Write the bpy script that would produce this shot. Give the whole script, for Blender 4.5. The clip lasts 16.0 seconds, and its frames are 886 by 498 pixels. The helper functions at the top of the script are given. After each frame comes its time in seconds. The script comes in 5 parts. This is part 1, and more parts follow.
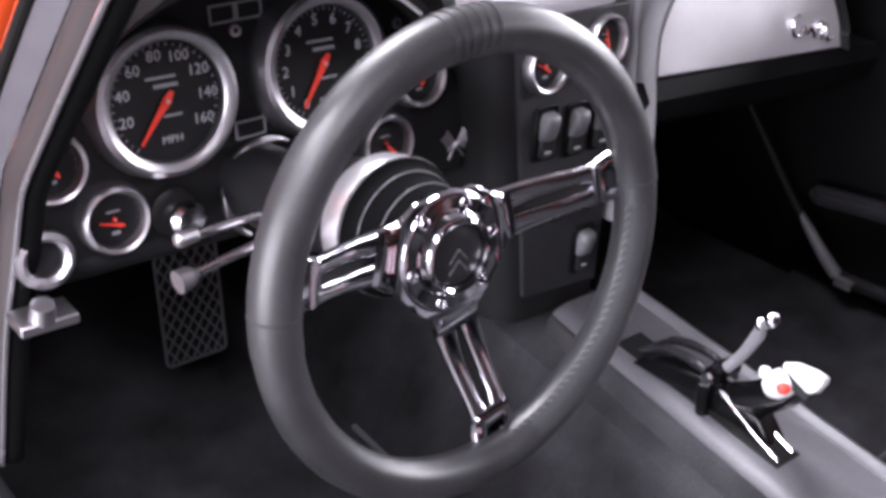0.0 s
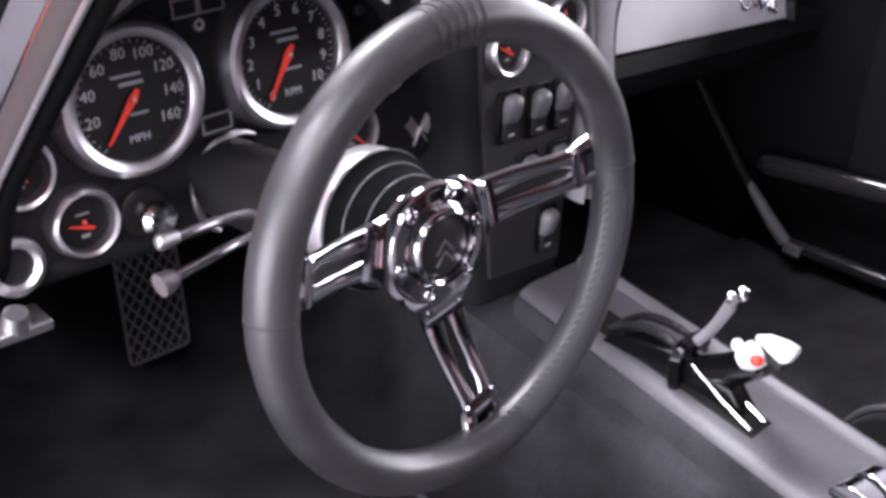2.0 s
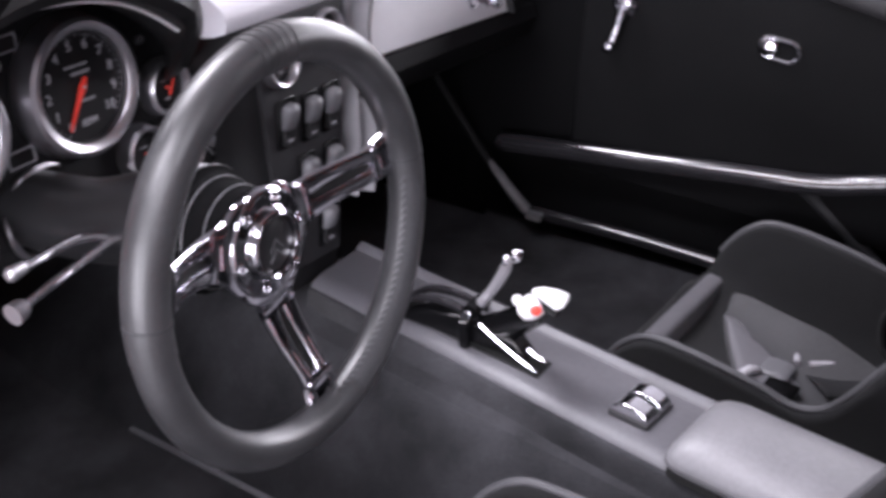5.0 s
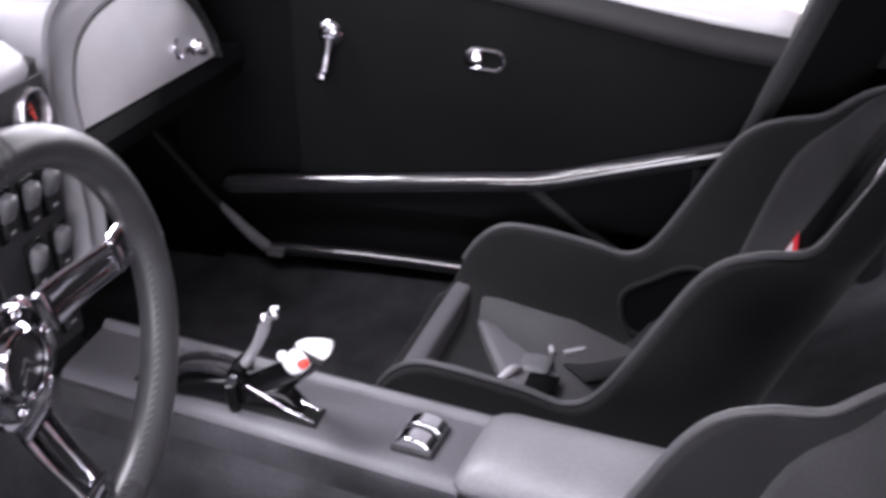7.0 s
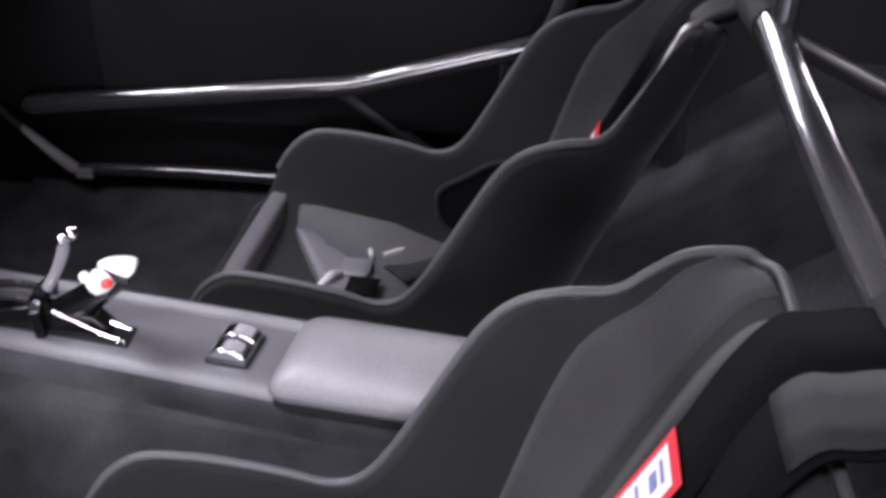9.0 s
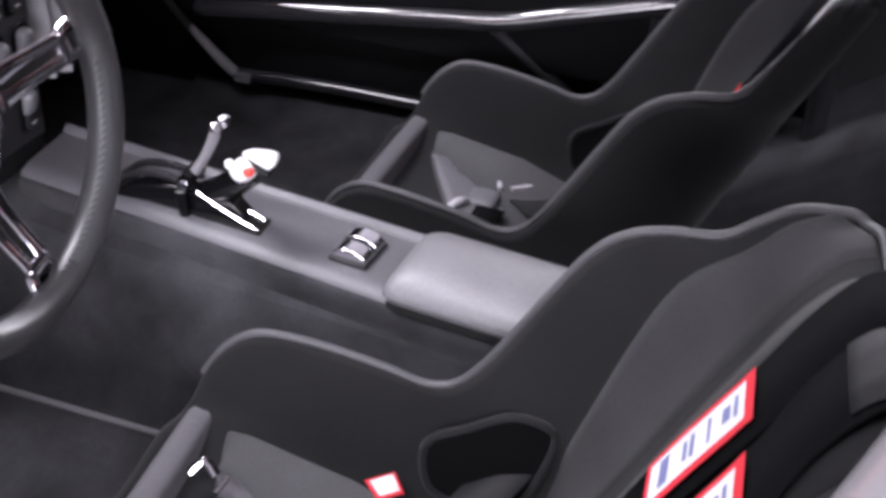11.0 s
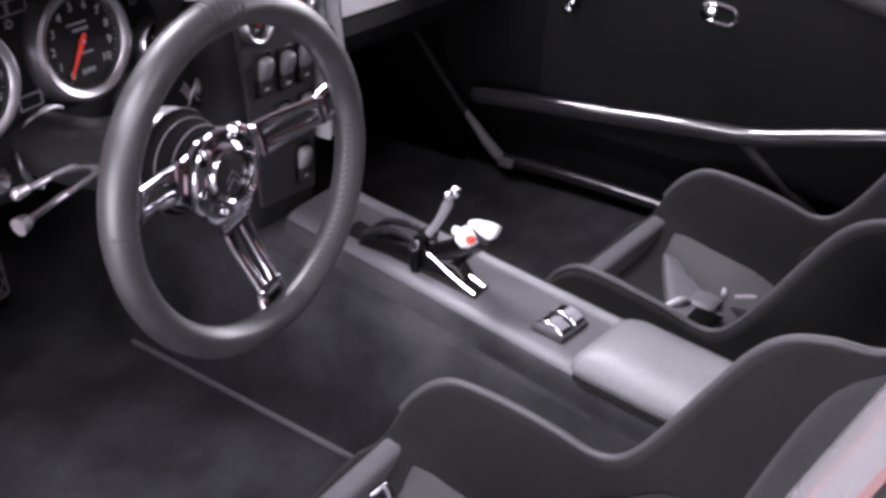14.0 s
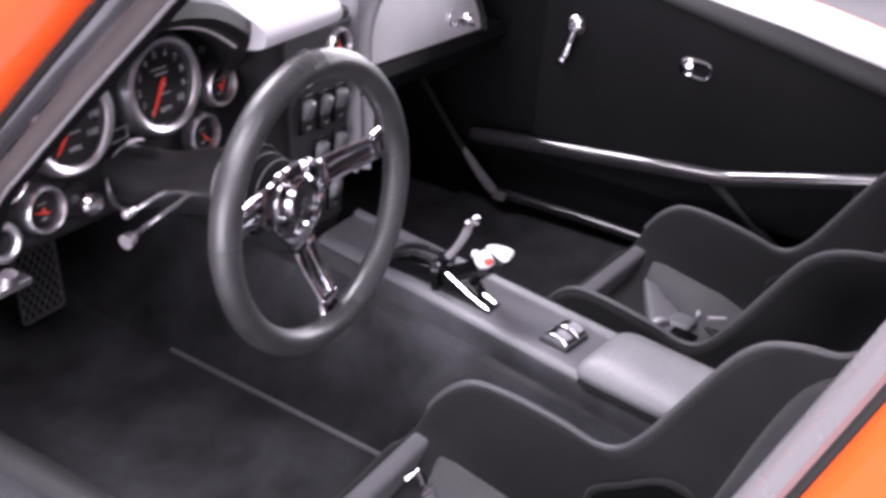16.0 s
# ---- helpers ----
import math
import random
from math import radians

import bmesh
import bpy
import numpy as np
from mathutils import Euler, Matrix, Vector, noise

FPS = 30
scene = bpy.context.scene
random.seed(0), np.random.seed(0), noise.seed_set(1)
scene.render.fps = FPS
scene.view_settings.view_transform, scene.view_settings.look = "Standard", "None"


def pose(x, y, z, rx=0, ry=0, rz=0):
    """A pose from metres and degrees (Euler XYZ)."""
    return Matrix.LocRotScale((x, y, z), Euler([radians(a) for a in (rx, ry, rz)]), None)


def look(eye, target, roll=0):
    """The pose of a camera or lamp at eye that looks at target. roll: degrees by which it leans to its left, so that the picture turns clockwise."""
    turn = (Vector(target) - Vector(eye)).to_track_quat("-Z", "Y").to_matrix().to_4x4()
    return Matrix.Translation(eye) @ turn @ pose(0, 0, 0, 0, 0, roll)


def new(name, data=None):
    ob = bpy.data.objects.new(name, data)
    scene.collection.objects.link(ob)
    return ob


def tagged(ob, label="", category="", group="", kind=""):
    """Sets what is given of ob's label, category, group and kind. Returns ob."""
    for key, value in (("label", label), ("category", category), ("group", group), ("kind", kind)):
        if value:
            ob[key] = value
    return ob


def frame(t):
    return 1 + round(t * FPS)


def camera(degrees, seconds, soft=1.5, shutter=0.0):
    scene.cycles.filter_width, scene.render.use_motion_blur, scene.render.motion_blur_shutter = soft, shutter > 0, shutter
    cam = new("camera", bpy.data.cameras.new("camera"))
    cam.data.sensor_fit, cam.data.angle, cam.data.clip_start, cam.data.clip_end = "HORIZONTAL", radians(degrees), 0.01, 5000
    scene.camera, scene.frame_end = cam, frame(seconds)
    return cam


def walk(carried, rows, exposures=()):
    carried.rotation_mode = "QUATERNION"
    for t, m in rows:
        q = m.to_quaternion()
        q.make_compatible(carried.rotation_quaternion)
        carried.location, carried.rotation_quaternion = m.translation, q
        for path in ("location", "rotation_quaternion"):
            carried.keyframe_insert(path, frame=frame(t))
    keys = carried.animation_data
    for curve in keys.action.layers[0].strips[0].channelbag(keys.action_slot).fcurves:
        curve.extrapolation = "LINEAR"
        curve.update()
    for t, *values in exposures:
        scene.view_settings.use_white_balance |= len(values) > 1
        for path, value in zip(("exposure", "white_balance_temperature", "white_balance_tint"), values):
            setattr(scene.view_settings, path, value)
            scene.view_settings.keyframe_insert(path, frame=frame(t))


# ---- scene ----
cam = camera(42.96, 16.0, soft=3.6, shutter=0.5)
PATH = [
    (0.0, -0.8435, -0.5138, 1.1682, 62.59, -3.27, -39.33),
    (0.5, -0.8484, -0.5064, 1.1782, 63.20, -4.17, -39.08),
    (1.0, -0.8478, -0.4967, 1.1721, 63.87, -4.04, -40.17),
    (1.5, -0.8663, -0.4838, 1.1779, 63.77, -3.67, -40.57),
    (2.0, -0.8691, -0.4814, 1.1765, 61.49, -2.82, -43.58),
    (2.5, -0.8616, -0.4795, 1.1857, 62.75, -4.39, -44.74),
    (3.0, -0.8765, -0.4884, 1.1926, 63.21, -5.87, -44.60),
    (5.5, -1.0127, -0.4900, 1.2376, 62.13, -1.43, -65.75),
    (6.0, -0.9923, -0.4645, 1.2526, 62.50, -1.09, -71.39),
    (6.5, -0.9924, -0.4591, 1.2544, 62.91, -2.77, -73.44),
    (7.0, -0.9873, -0.4609, 1.2662, 62.63, -0.25, -76.00),
    (7.5, -0.9739, -0.4878, 1.2714, 61.21, 0.04, -82.60),
    (8.0, -0.9738, -0.4989, 1.2704, 60.51, -0.79, -85.35),
    (10.5, -1.0309, -0.5239, 1.2458, 54.40, -1.15, -79.29),
    (11.0, -1.0450, -0.5352, 1.2615, 55.49, -3.62, -74.55),
    (11.5, -1.0367, -0.5673, 1.2491, 56.29, -5.39, -68.32),
    (12.0, -1.0340, -0.6173, 1.2659, 57.78, -5.79, -62.00),
    (12.5, -1.0511, -0.6480, 1.2801, 59.36, -5.77, -60.34),
    (13.0, -1.0721, -0.6685, 1.2863, 59.10, -5.74, -58.66),
    (13.5, -1.0915, -0.6750, 1.2958, 59.88, -4.53, -57.78),
    (14.0, -1.1082, -0.6725, 1.3018, 59.68, -2.88, -57.45),
    (14.5, -1.1548, -0.6723, 1.3141, 59.85, -3.41, -59.97),
    (15.0, -1.2096, -0.6835, 1.3343, 61.40, -2.62, -61.42),
    (15.5, -1.2538, -0.6826, 1.3510, 62.19, -2.52, -61.31),
    (16.0, -1.3312, -0.6837, 1.3891, 61.44, -5.06, -59.25),
]
EXPOSURES = [(0.0, 0.70, 6380, 12), (2.0, 0.68, 6380, 12), (3.0, 0.60, 6380, 13), (5.5, 0.46, 6400, 12), (10.5, 0.43, 6400, 12), (13.0, 0.50, 6400, 15), (14.5, 0.53, 6420, 16), (16.0, 0.60, 6450, 17)]
# ceiling lamps: x, y, size across, size along, watts
LAMPS = [(-3.0, -2.4, 1.0, 2.6, 120), (-2.5, 0.6, 0.9, 2.6, 180), (-0.6, -3.6, 1.2, 1.2, 100), (0.2, 2.2, 1.4, 1.2, 200), (0.0, 4.8, 2.4, 1.0, 120)]
# daylight in the hall's openings: watts of the wide door and of the high windows
DOOR_LIGHT, WINDOW_LIGHT = 400, 620
walk(cam, [(t, pose(x, y, z, rx, ry, rz)) for t, x, y, z, rx, ry, rz in PATH], EXPOSURES)

# ---- light ----
world = bpy.data.worlds.new("world")
world.use_nodes = True
world.node_tree.nodes["Background"].inputs[0].default_value = (0.75, 0.74, 0.80, 1)
world.node_tree.nodes["Background"].inputs[1].default_value = 0.03
scene.world = world


def area_lamp(name, eye, target, width, height, watts, colour=(0.95, 0.92, 1.0)):
    data = bpy.data.lights.new(name, "AREA")
    data.shape, data.size, data.size_y, data.energy, data.color = "RECTANGLE", width, height, watts, colour
    ob = new(name, data)
    ob.matrix_basis = look(eye, target)
    return ob


for lamp_x, lamp_y, lamp_across, lamp_along, lamp_w in LAMPS:
    area_lamp("ceiling_lamp", (lamp_x, lamp_y, 3.92), (lamp_x, lamp_y, 0), lamp_across, lamp_along, lamp_w)
area_lamp("door_daylight", (-6.03, -1.0, 1.25), (0, -1.0, 1.25), 5.0, 2.3, DOOR_LIGHT)
area_lamp("window_daylight", (6.03, -0.4, 2.7), (0, -0.4, 2.7), 8.2, 1.2, WINDOW_LIGHT)

# ---- materials ----


def material(name, base, rough=0.5, metal=0.0, spec=0.5, coat=0.0, sheen=0.0, grain=0.0, grain_size=400.0, bump=0.0, bump_size=300.0,
             stain=0.0, stain_size=9.0, rough_var=0.0):
    """Principled material with colour variation at two scales and a fine bump, all in metres of the object."""
    m = bpy.data.materials.new(name)
    m.use_nodes = True
    nt = m.node_tree
    n, lk = nt.nodes, nt.links
    p = n["Principled BSDF"]
    p.inputs["Base Color"].default_value = (*base, 1)
    p.inputs["Roughness"].default_value = rough
    p.inputs["Metallic"].default_value = metal
    p.inputs["Specular IOR Level"].default_value = spec
    p.inputs["Coat Weight"].default_value = coat
    p.inputs["Coat Roughness"].default_value = 0.05
    p.inputs["Sheen Weight"].default_value = sheen
    p.inputs["Sheen Roughness"].default_value = 0.5
    co = n.new("ShaderNodeTexCoord")

    def noise_node(scale, detail=4.0):
        t = n.new("ShaderNodeTexNoise")
        t.inputs["Scale"].default_value, t.inputs["Detail"].default_value = scale, detail
        lk.new(co.outputs["Object"], t.inputs["Vector"])
        return t

    colour = None
    for amount, size in ((grain, grain_size), (stain, stain_size)):
        if amount:
            t = noise_node(size)
            mp = n.new("ShaderNodeMapRange")
            mp.inputs["From Min"].default_value, mp.inputs["From Max"].default_value = 0.3, 0.7
            mp.inputs["To Min"].default_value, mp.inputs["To Max"].default_value = 1 - amount, 1 + amount
            lk.new(t.outputs["Fac"], mp.inputs["Value"])
            mix = n.new("ShaderNodeVectorMath")
            mix.operation = "SCALE"
            if colour is None:
                mix.inputs[0].default_value = base
            else:
                lk.new(colour, mix.inputs[0])
            lk.new(mp.outputs["Result"], mix.inputs["Scale"])
            colour = mix.outputs["Vector"]
    if colour is not None:
        lk.new(colour, p.inputs["Base Color"])
    if rough_var:
        t = noise_node(stain_size * 2.3)
        mp = n.new("ShaderNodeMapRange")
        mp.inputs["To Min"].default_value, mp.inputs["To Max"].default_value = max(rough - rough_var, 0.02), min(rough + rough_var, 1)
        lk.new(t.outputs["Fac"], mp.inputs["Value"])
        lk.new(mp.outputs["Result"], p.inputs["Roughness"])
    if bump:
        t = noise_node(bump_size, 3.0)
        b = n.new("ShaderNodeBump")
        b.inputs["Strength"].default_value, b.inputs["Distance"].default_value = bump, 0.0015
        lk.new(t.outputs["Fac"], b.inputs["Height"])
        lk.new(b.outputs["Normal"], p.inputs["Normal"])
    return m


MAT = {
    "carpet": material("black_carpet", (0.038, 0.038, 0.042), 0.95, spec=0.15, sheen=0.06, grain=0.55, grain_size=900, bump=0.9, bump_size=700, stain=0.55, stain_size=10),
    "vinyl": material("black_vinyl", (0.022, 0.022, 0.024), 0.55, spec=0.4, grain=0.15, grain_size=300, bump=0.25, bump_size=900, stain=0.15, rough_var=0.08),
    "vinyl_dark": material("dark_dash_vinyl", (0.010, 0.010, 0.011), 0.62, spec=0.24, grain=0.2, bump=0.2, bump_size=900, stain=0.15),
    "leather": material("grey_leather", (0.102, 0.100, 0.110), 0.42, spec=0.5, grain=0.08, grain_size=200, bump=0.25, bump_size=800, stain=0.06, rough_var=0.06),
    "wheel": material("charcoal_leather", (0.027, 0.027, 0.029), 0.40, spec=0.75, grain=0.15, grain_size=300, bump=0.10, bump_size=600, stain=0.22, stain_size=22, rough_var=0.10),
    "wheel_dark": material("perforated_leather", (0.035, 0.035, 0.038), 0.5, spec=0.4, grain=0.3, grain_size=700, bump=0.6, bump_size=700, stain=0.15),
    "velour": material("black_seat_velour", (0.0098, 0.0098, 0.0105), 0.85, spec=0.22, sheen=0.12, grain=0.25, grain_size=500, bump=0.4, bump_size=900, stain=0.25, stain_size=8),
    "velour_grey": material("grey_seat_vinyl", (0.122, 0.119, 0.130), 0.45, spec=0.35, sheen=0.1, grain=0.12, grain_size=400, bump=0.25, stain=0.1),
    "door_vinyl": material("black_door_vinyl", (0.0038, 0.0038, 0.0042), 0.66, spec=0.09, grain=0.2, grain_size=300, bump=0.2, bump_size=900, stain=0.25, stain_size=6),
    "silver_trim": material("silver_grey_trim", (0.30, 0.29, 0.31), 0.30, spec=0.6, metal=0.3, grain=0.04, stain=0.06, rough_var=0.05),
    "velour_mid": material("dark_grey_velour", (0.042, 0.042, 0.045), 0.6, spec=0.4, sheen=0.12, grain=0.2, grain_size=500, bump=0.35, bump_size=900, stain=0.15),
    "stitch": material("grey_thread", (0.085, 0.085, 0.09), 0.6, grain=0.2),
    "pillar_gloss": material("glossy_grey_pillar", (0.15, 0.145, 0.155), 0.26, spec=1.0, coat=0.8, grain=0.04, stain=0.06, rough_var=0.05),
    "gloss_strip": material("polished_strip", (0.34, 0.33, 0.36), 0.12, metal=0.9, stain=0.1, stain_size=20, rough_var=0.05),
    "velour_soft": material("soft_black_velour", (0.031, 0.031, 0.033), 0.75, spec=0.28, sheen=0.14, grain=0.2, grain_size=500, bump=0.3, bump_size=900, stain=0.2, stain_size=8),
    "gloss_black": material("gloss_black", (0.004, 0.004, 0.0045), 0.22, spec=0.35, stain=0.1, rough_var=0.05),
    "shaded_roll": material("shaded_door_vinyl", (0.030, 0.029, 0.031), 0.55, spec=0.35, grain=0.05, bump=0.15, bump_size=800, stain=0.08, rough_var=0.06),
    # the plate's blotchy tone puts mottled reflections into the colour
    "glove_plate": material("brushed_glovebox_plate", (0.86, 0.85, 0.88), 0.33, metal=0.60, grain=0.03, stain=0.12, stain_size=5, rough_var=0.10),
    # near-black; puts shade into belt openings and the passenger footwell's sides
    "void": material("near_black", (0.0048, 0.0048, 0.0052), 0.95, spec=0.05, grain=0.2),
    "pad_leather": material("light_grey_leather", (0.165, 0.162, 0.172), 0.40, spec=0.5, grain=0.08, grain_size=200, bump=0.22, bump_size=700, stain=0.08, stain_size=12, rough_var=0.08),
    "piping": material("grey_piping", (0.060, 0.059, 0.064), 0.55, grain=0.15, bump=0.2),
    "chrome": material("chrome", (0.86, 0.85, 0.89), 0.12, metal=1.0, stain=0.03, rough_var=0.03),
    "cowl_black": material("black_cowl_vinyl", (0.0055, 0.0055, 0.006), 0.48, spec=0.28, grain=0.2, bump=0.15, bump_size=900, stain=0.2, rough_var=0.08),
    "web_grey": material("grey_webbing", (0.015, 0.015, 0.0165), 0.7, spec=0.3, grain=0.3, grain_size=900, bump=0.5, bump_size=900),
    "lit_bolster": material("lit_bolster_grey", (0.125, 0.122, 0.132), 0.36, spec=0.6, sheen=0.1, grain=0.08, bump=0.15, bump_size=900, stain=0.1, rough_var=0.08),
    "crank_metal": material("dull_chrome", (0.34, 0.33, 0.36), 0.22, metal=1.0, stain=0.25, stain_size=90, rough_var=0.1),
    "lit_crest": material("lit_door_vinyl", (0.88, 0.87, 0.89), 0.30, spec=0.7, coat=0.2, grain=0.02, stain=0.05, stain_size=6, rough_var=0.06),
    "cove_grey": material("grey_cowl_vinyl", (0.20, 0.196, 0.21), 0.45, spec=0.4, grain=0.05, bump=0.1, bump_size=900, stain=0.08, rough_var=0.05),
    "pale_pillar": material("pale_pillar_vinyl", (0.150, 0.143, 0.150), 0.27, spec=1.0, coat=1.0, grain=0.03, stain=0.06, stain_size=7, rough_var=0.08),
    "reflect_trim": material("orange_reflection_strip", (0.17, 0.10, 0.10), 0.4, spec=0.5, grain=0.05, stain=0.15, rough_var=0.06),
    "strut": material("lit_strut_grey", (0.20, 0.195, 0.205), 0.45, metal=0.3, grain=0.1, stain=0.2, stain_size=40),
    "mirror_chrome": material("polished_chrome", (0.58, 0.57, 0.61), 0.085, metal=1.0, stain=0.04, stain_size=30, rough_var=0.025),
    "cup_silver": material("turned_silver_cup", (0.78, 0.77, 0.80), 0.30, metal=0.85, grain=0.05, grain_size=300, stain=0.08, stain_size=20, rough_var=0.06),
    "satin": material("satin_aluminium", (0.60, 0.59, 0.62), 0.36, metal=1.0, grain=0.05, stain=0.05, rough_var=0.06),
    "plate": material("brushed_plate", (0.84, 0.83, 0.85), 0.30, metal=0.35, grain=0.02, stain=0.07, stain_size=3, rough_var=0.06),
    "silver": material("silver_vinyl", (0.42, 0.41, 0.44), 0.42, spec=0.5, grain=0.04, bump=0.1, stain=0.05),
    "trim": material("grey_trim", (0.060, 0.051, 0.051), 0.38, spec=0.4, grain=0.06, stain=0.08, rough_var=0.06),
    "black_tube": material("black_gloss_tube", (0.026, 0.025, 0.028), 0.14, spec=0.75, metal=0.22, coat=1.0, stain=0.1, rough_var=0.05),
    # same black tubing, made paler so the rear bars' highlights look brighter
    "bright_tube": material("brightened_tube", (0.14, 0.137, 0.15), 0.19, spec=1.0, metal=0.5, coat=1.0, stain=0.1, rough_var=0.06),
    "rubber": material("black_rubber", (0.010, 0.010, 0.010), 0.7, spec=0.25, grain=0.2),
    "face": material("black_gauge_face", (0.008, 0.008, 0.009), 0.5, spec=0.3, grain=0.1),
    "white": material("white_print", (0.42, 0.42, 0.45), 0.6, grain=0.04),
    "grey_print": material("grey_print", (0.28, 0.28, 0.30), 0.6, grain=0.05),
    "needle": material("red_needle", (0.85, 0.055, 0.035), 0.45, grain=0.04),
    "glass": None,
    "switch": material("grey_switch", (0.13, 0.13, 0.14), 0.4, grain=0.06, rough_var=0.05),
    "black_plastic": material("black_plastic", (0.014, 0.014, 0.015), 0.35, spec=0.5, stain=0.1, rough_var=0.05),
    "paint": material("orange_paint", (0.80, 0.085, 0.012), 0.30, spec=0.5, coat=1.0, grain=0.03, stain=0.03),
    "web": material("black_webbing", (0.0055, 0.0055, 0.0062), 0.9, spec=0.06, grain=0.4, grain_size=900, bump=0.6, bump_size=900),
    "label_red": material("red_label", (0.75, 0.03, 0.05), 0.6, grain=0.05),
    "label_white": material("white_label", (0.82, 0.81, 0.84), 0.6, grain=0.03),
    "label_blue": material("blue_label", (0.20, 0.22, 0.42), 0.6, grain=0.05),
    "wall": material("grey_wall", (0.24, 0.233, 0.25), 0.8, grain=0.03, stain=0.04, stain_size=1.5),
    "ceil": material("dark_ceiling", (0.15, 0.148, 0.158), 0.85, grain=0.03, stain=0.04, stain_size=1.5),
    "ground": material("grey_concrete", (0.16, 0.155, 0.16), 0.35, grain=0.1, grain_size=60, stain=0.15, stain_size=2.0),
    "headliner": material("black_headliner", (0.024, 0.024, 0.0255), 0.9, grain=0.2, bump=0.3),
}

glass = bpy.data.materials.new("clear_glass")
glass.use_nodes = True
gp = glass.node_tree.nodes["Principled BSDF"]
gp.inputs["Transmission Weight"].default_value, gp.inputs["Roughness"].default_value, gp.inputs["IOR"].default_value = 1.0, 0.02, 1.45
MAT["glass"] = glass
tinted = bpy.data.materials.new("tinted_glass")
tinted.use_nodes = True
tp = tinted.node_tree.nodes["Principled BSDF"]
tp.inputs["Base Color"].default_value = (0.16, 0.16, 0.17, 1)
tp.inputs["Transmission Weight"].default_value, tp.inputs["Roughness"].default_value, tp.inputs["IOR"].default_value = 1.0, 0.03, 1.45
MAT["tinted"] = tinted

# ---- geometry helpers: a shape is (vertices, faces) ----


def moved(geo, m):
    return [tuple(m @ Vector(v)) for v in geo[0]], geo[1]


def joined(*geos):
    vs, fs = [], []
    for v, f in geos:
        k = len(vs)
        vs += list(v)
        fs += [tuple(i + k for i in q) for q in f]
    return vs, fs


def box(x0, x1, y0, y1, z0, z1):
    v = [(x, y, z) for z in (z0, z1) for y in (y0, y1) for x in (x0, x1)]
    return v, [(0, 2, 3, 1), (4, 5, 7, 6), (0, 1, 5, 4), (2, 6, 7, 3), (0, 4, 6, 2), (1, 3, 7, 5)]


def smooth_line(points, steps=8, closed=False):
    """A Catmull-Rom line through the points."""
    p = [Vector(q) for q in points]
    n, out = len(p), []
    for i in range(n if closed else n - 1):
        a, b, c, d = (p[(i + k) % n] if closed else p[min(max(i + k, 0), n - 1)] for k in (-1, 0, 1, 2))
        for j in range(steps):
            t = j / steps
            out.append(0.5 * (2 * b + (c - a) * t + (2 * a - 5 * b + 4 * c - d) * t * t + (3 * b - a - 3 * c + d) * t ** 3))
    if not closed:
        out.append(p[-1])
    return out


def tube(points, r, n=12, steps=6, closed=False, sharp=False, ends=None):
    """A round tube along a smooth line; r may be one number or one for each given point."""
    line = [Vector(q) for q in points] if sharp else smooth_line(points, steps, closed)
    k, vs, fs = len(line), [], []
    up = None
    for i, p in enumerate(line):
        a = line[(i - 1) % k] if (i or closed) else p
        b = line[(i + 1) % k] if (i < k - 1 or closed) else p
        d = (b - a).normalized()
        if up is None:
            up = d.orthogonal().normalized()
        up = (up - d * up.dot(d)).normalized()
        side = d.cross(up)
        if isinstance(r, (list, tuple)):
            f = i / (k - 1) * (len(r) - 1)
            j = min(int(f), len(r) - 2)
            rad = r[j] + (r[j + 1] - r[j]) * (f - j)
        else:
            rad = r
        vs += [tuple(p + rad * (math.cos(2 * math.pi * q / n) * up + math.sin(2 * math.pi * q / n) * side)) for q in range(n)]
    for i in range(k if closed else k - 1):
        for q in range(n):
            a, b = i * n + q, i * n + (q + 1) % n
            c, d = ((i + 1) % k) * n + (q + 1) % n, ((i + 1) % k) * n + q
            fs.append((a, b, c, d))
    if not closed:
        fs += [tuple(range(n - 1, -1, -1)), tuple(range((k - 1) * n, k * n))]
    return vs, fs


def lathe(profile, n=48, cap=True):
    """A turned shape about z from (radius, height) pairs, from one end to the other."""
    vs, fs = [], []
    for r, h in profile:
        vs += [(r * math.cos(2 * math.pi * q / n), r * math.sin(2 * math.pi * q / n), h) for q in range(n)]
    for i in range(len(profile) - 1):
        for q in range(n):
            fs.append((i * n + q, i * n + (q + 1) % n, (i + 1) * n + (q + 1) % n, (i + 1) * n + q))
    if cap:
        fs += [tuple(range(n - 1, -1, -1)), tuple(range((len(profile) - 1) * n, len(profile) * n))]
    return vs, fs


def prism(outline, h0, h1):
    """An outline in x, y, raised from z = h0 to h1."""
    k = len(outline)
    v = [(x, y, h0) for x, y in outline] + [(x, y, h1) for x, y in outline]
    return v, [tuple(range(k - 1, -1, -1)), tuple(range(k, 2 * k))] + [(i, (i + 1) % k, k + (i + 1) % k, k + i) for i in range(k)]


def grid(rows, closed=False):
    """A sheet through rows of points."""
    k = len(rows[0])
    v = [tuple(p) for row in rows for p in row]
    f = [(i * k + j, i * k + (j + 1) % k, (i + 1) * k + (j + 1) % k, (i + 1) * k + j) for i in range(len(rows) - 1) for j in range(k if closed else k - 1)]
    return v, f


def loft(rows):
    """Closed rings, capped at both ends."""
    v, f = grid(rows, True)
    k = len(rows[0])
    return v, f + [tuple(range(k - 1, -1, -1)), tuple(range(len(v) - k, len(v)))]


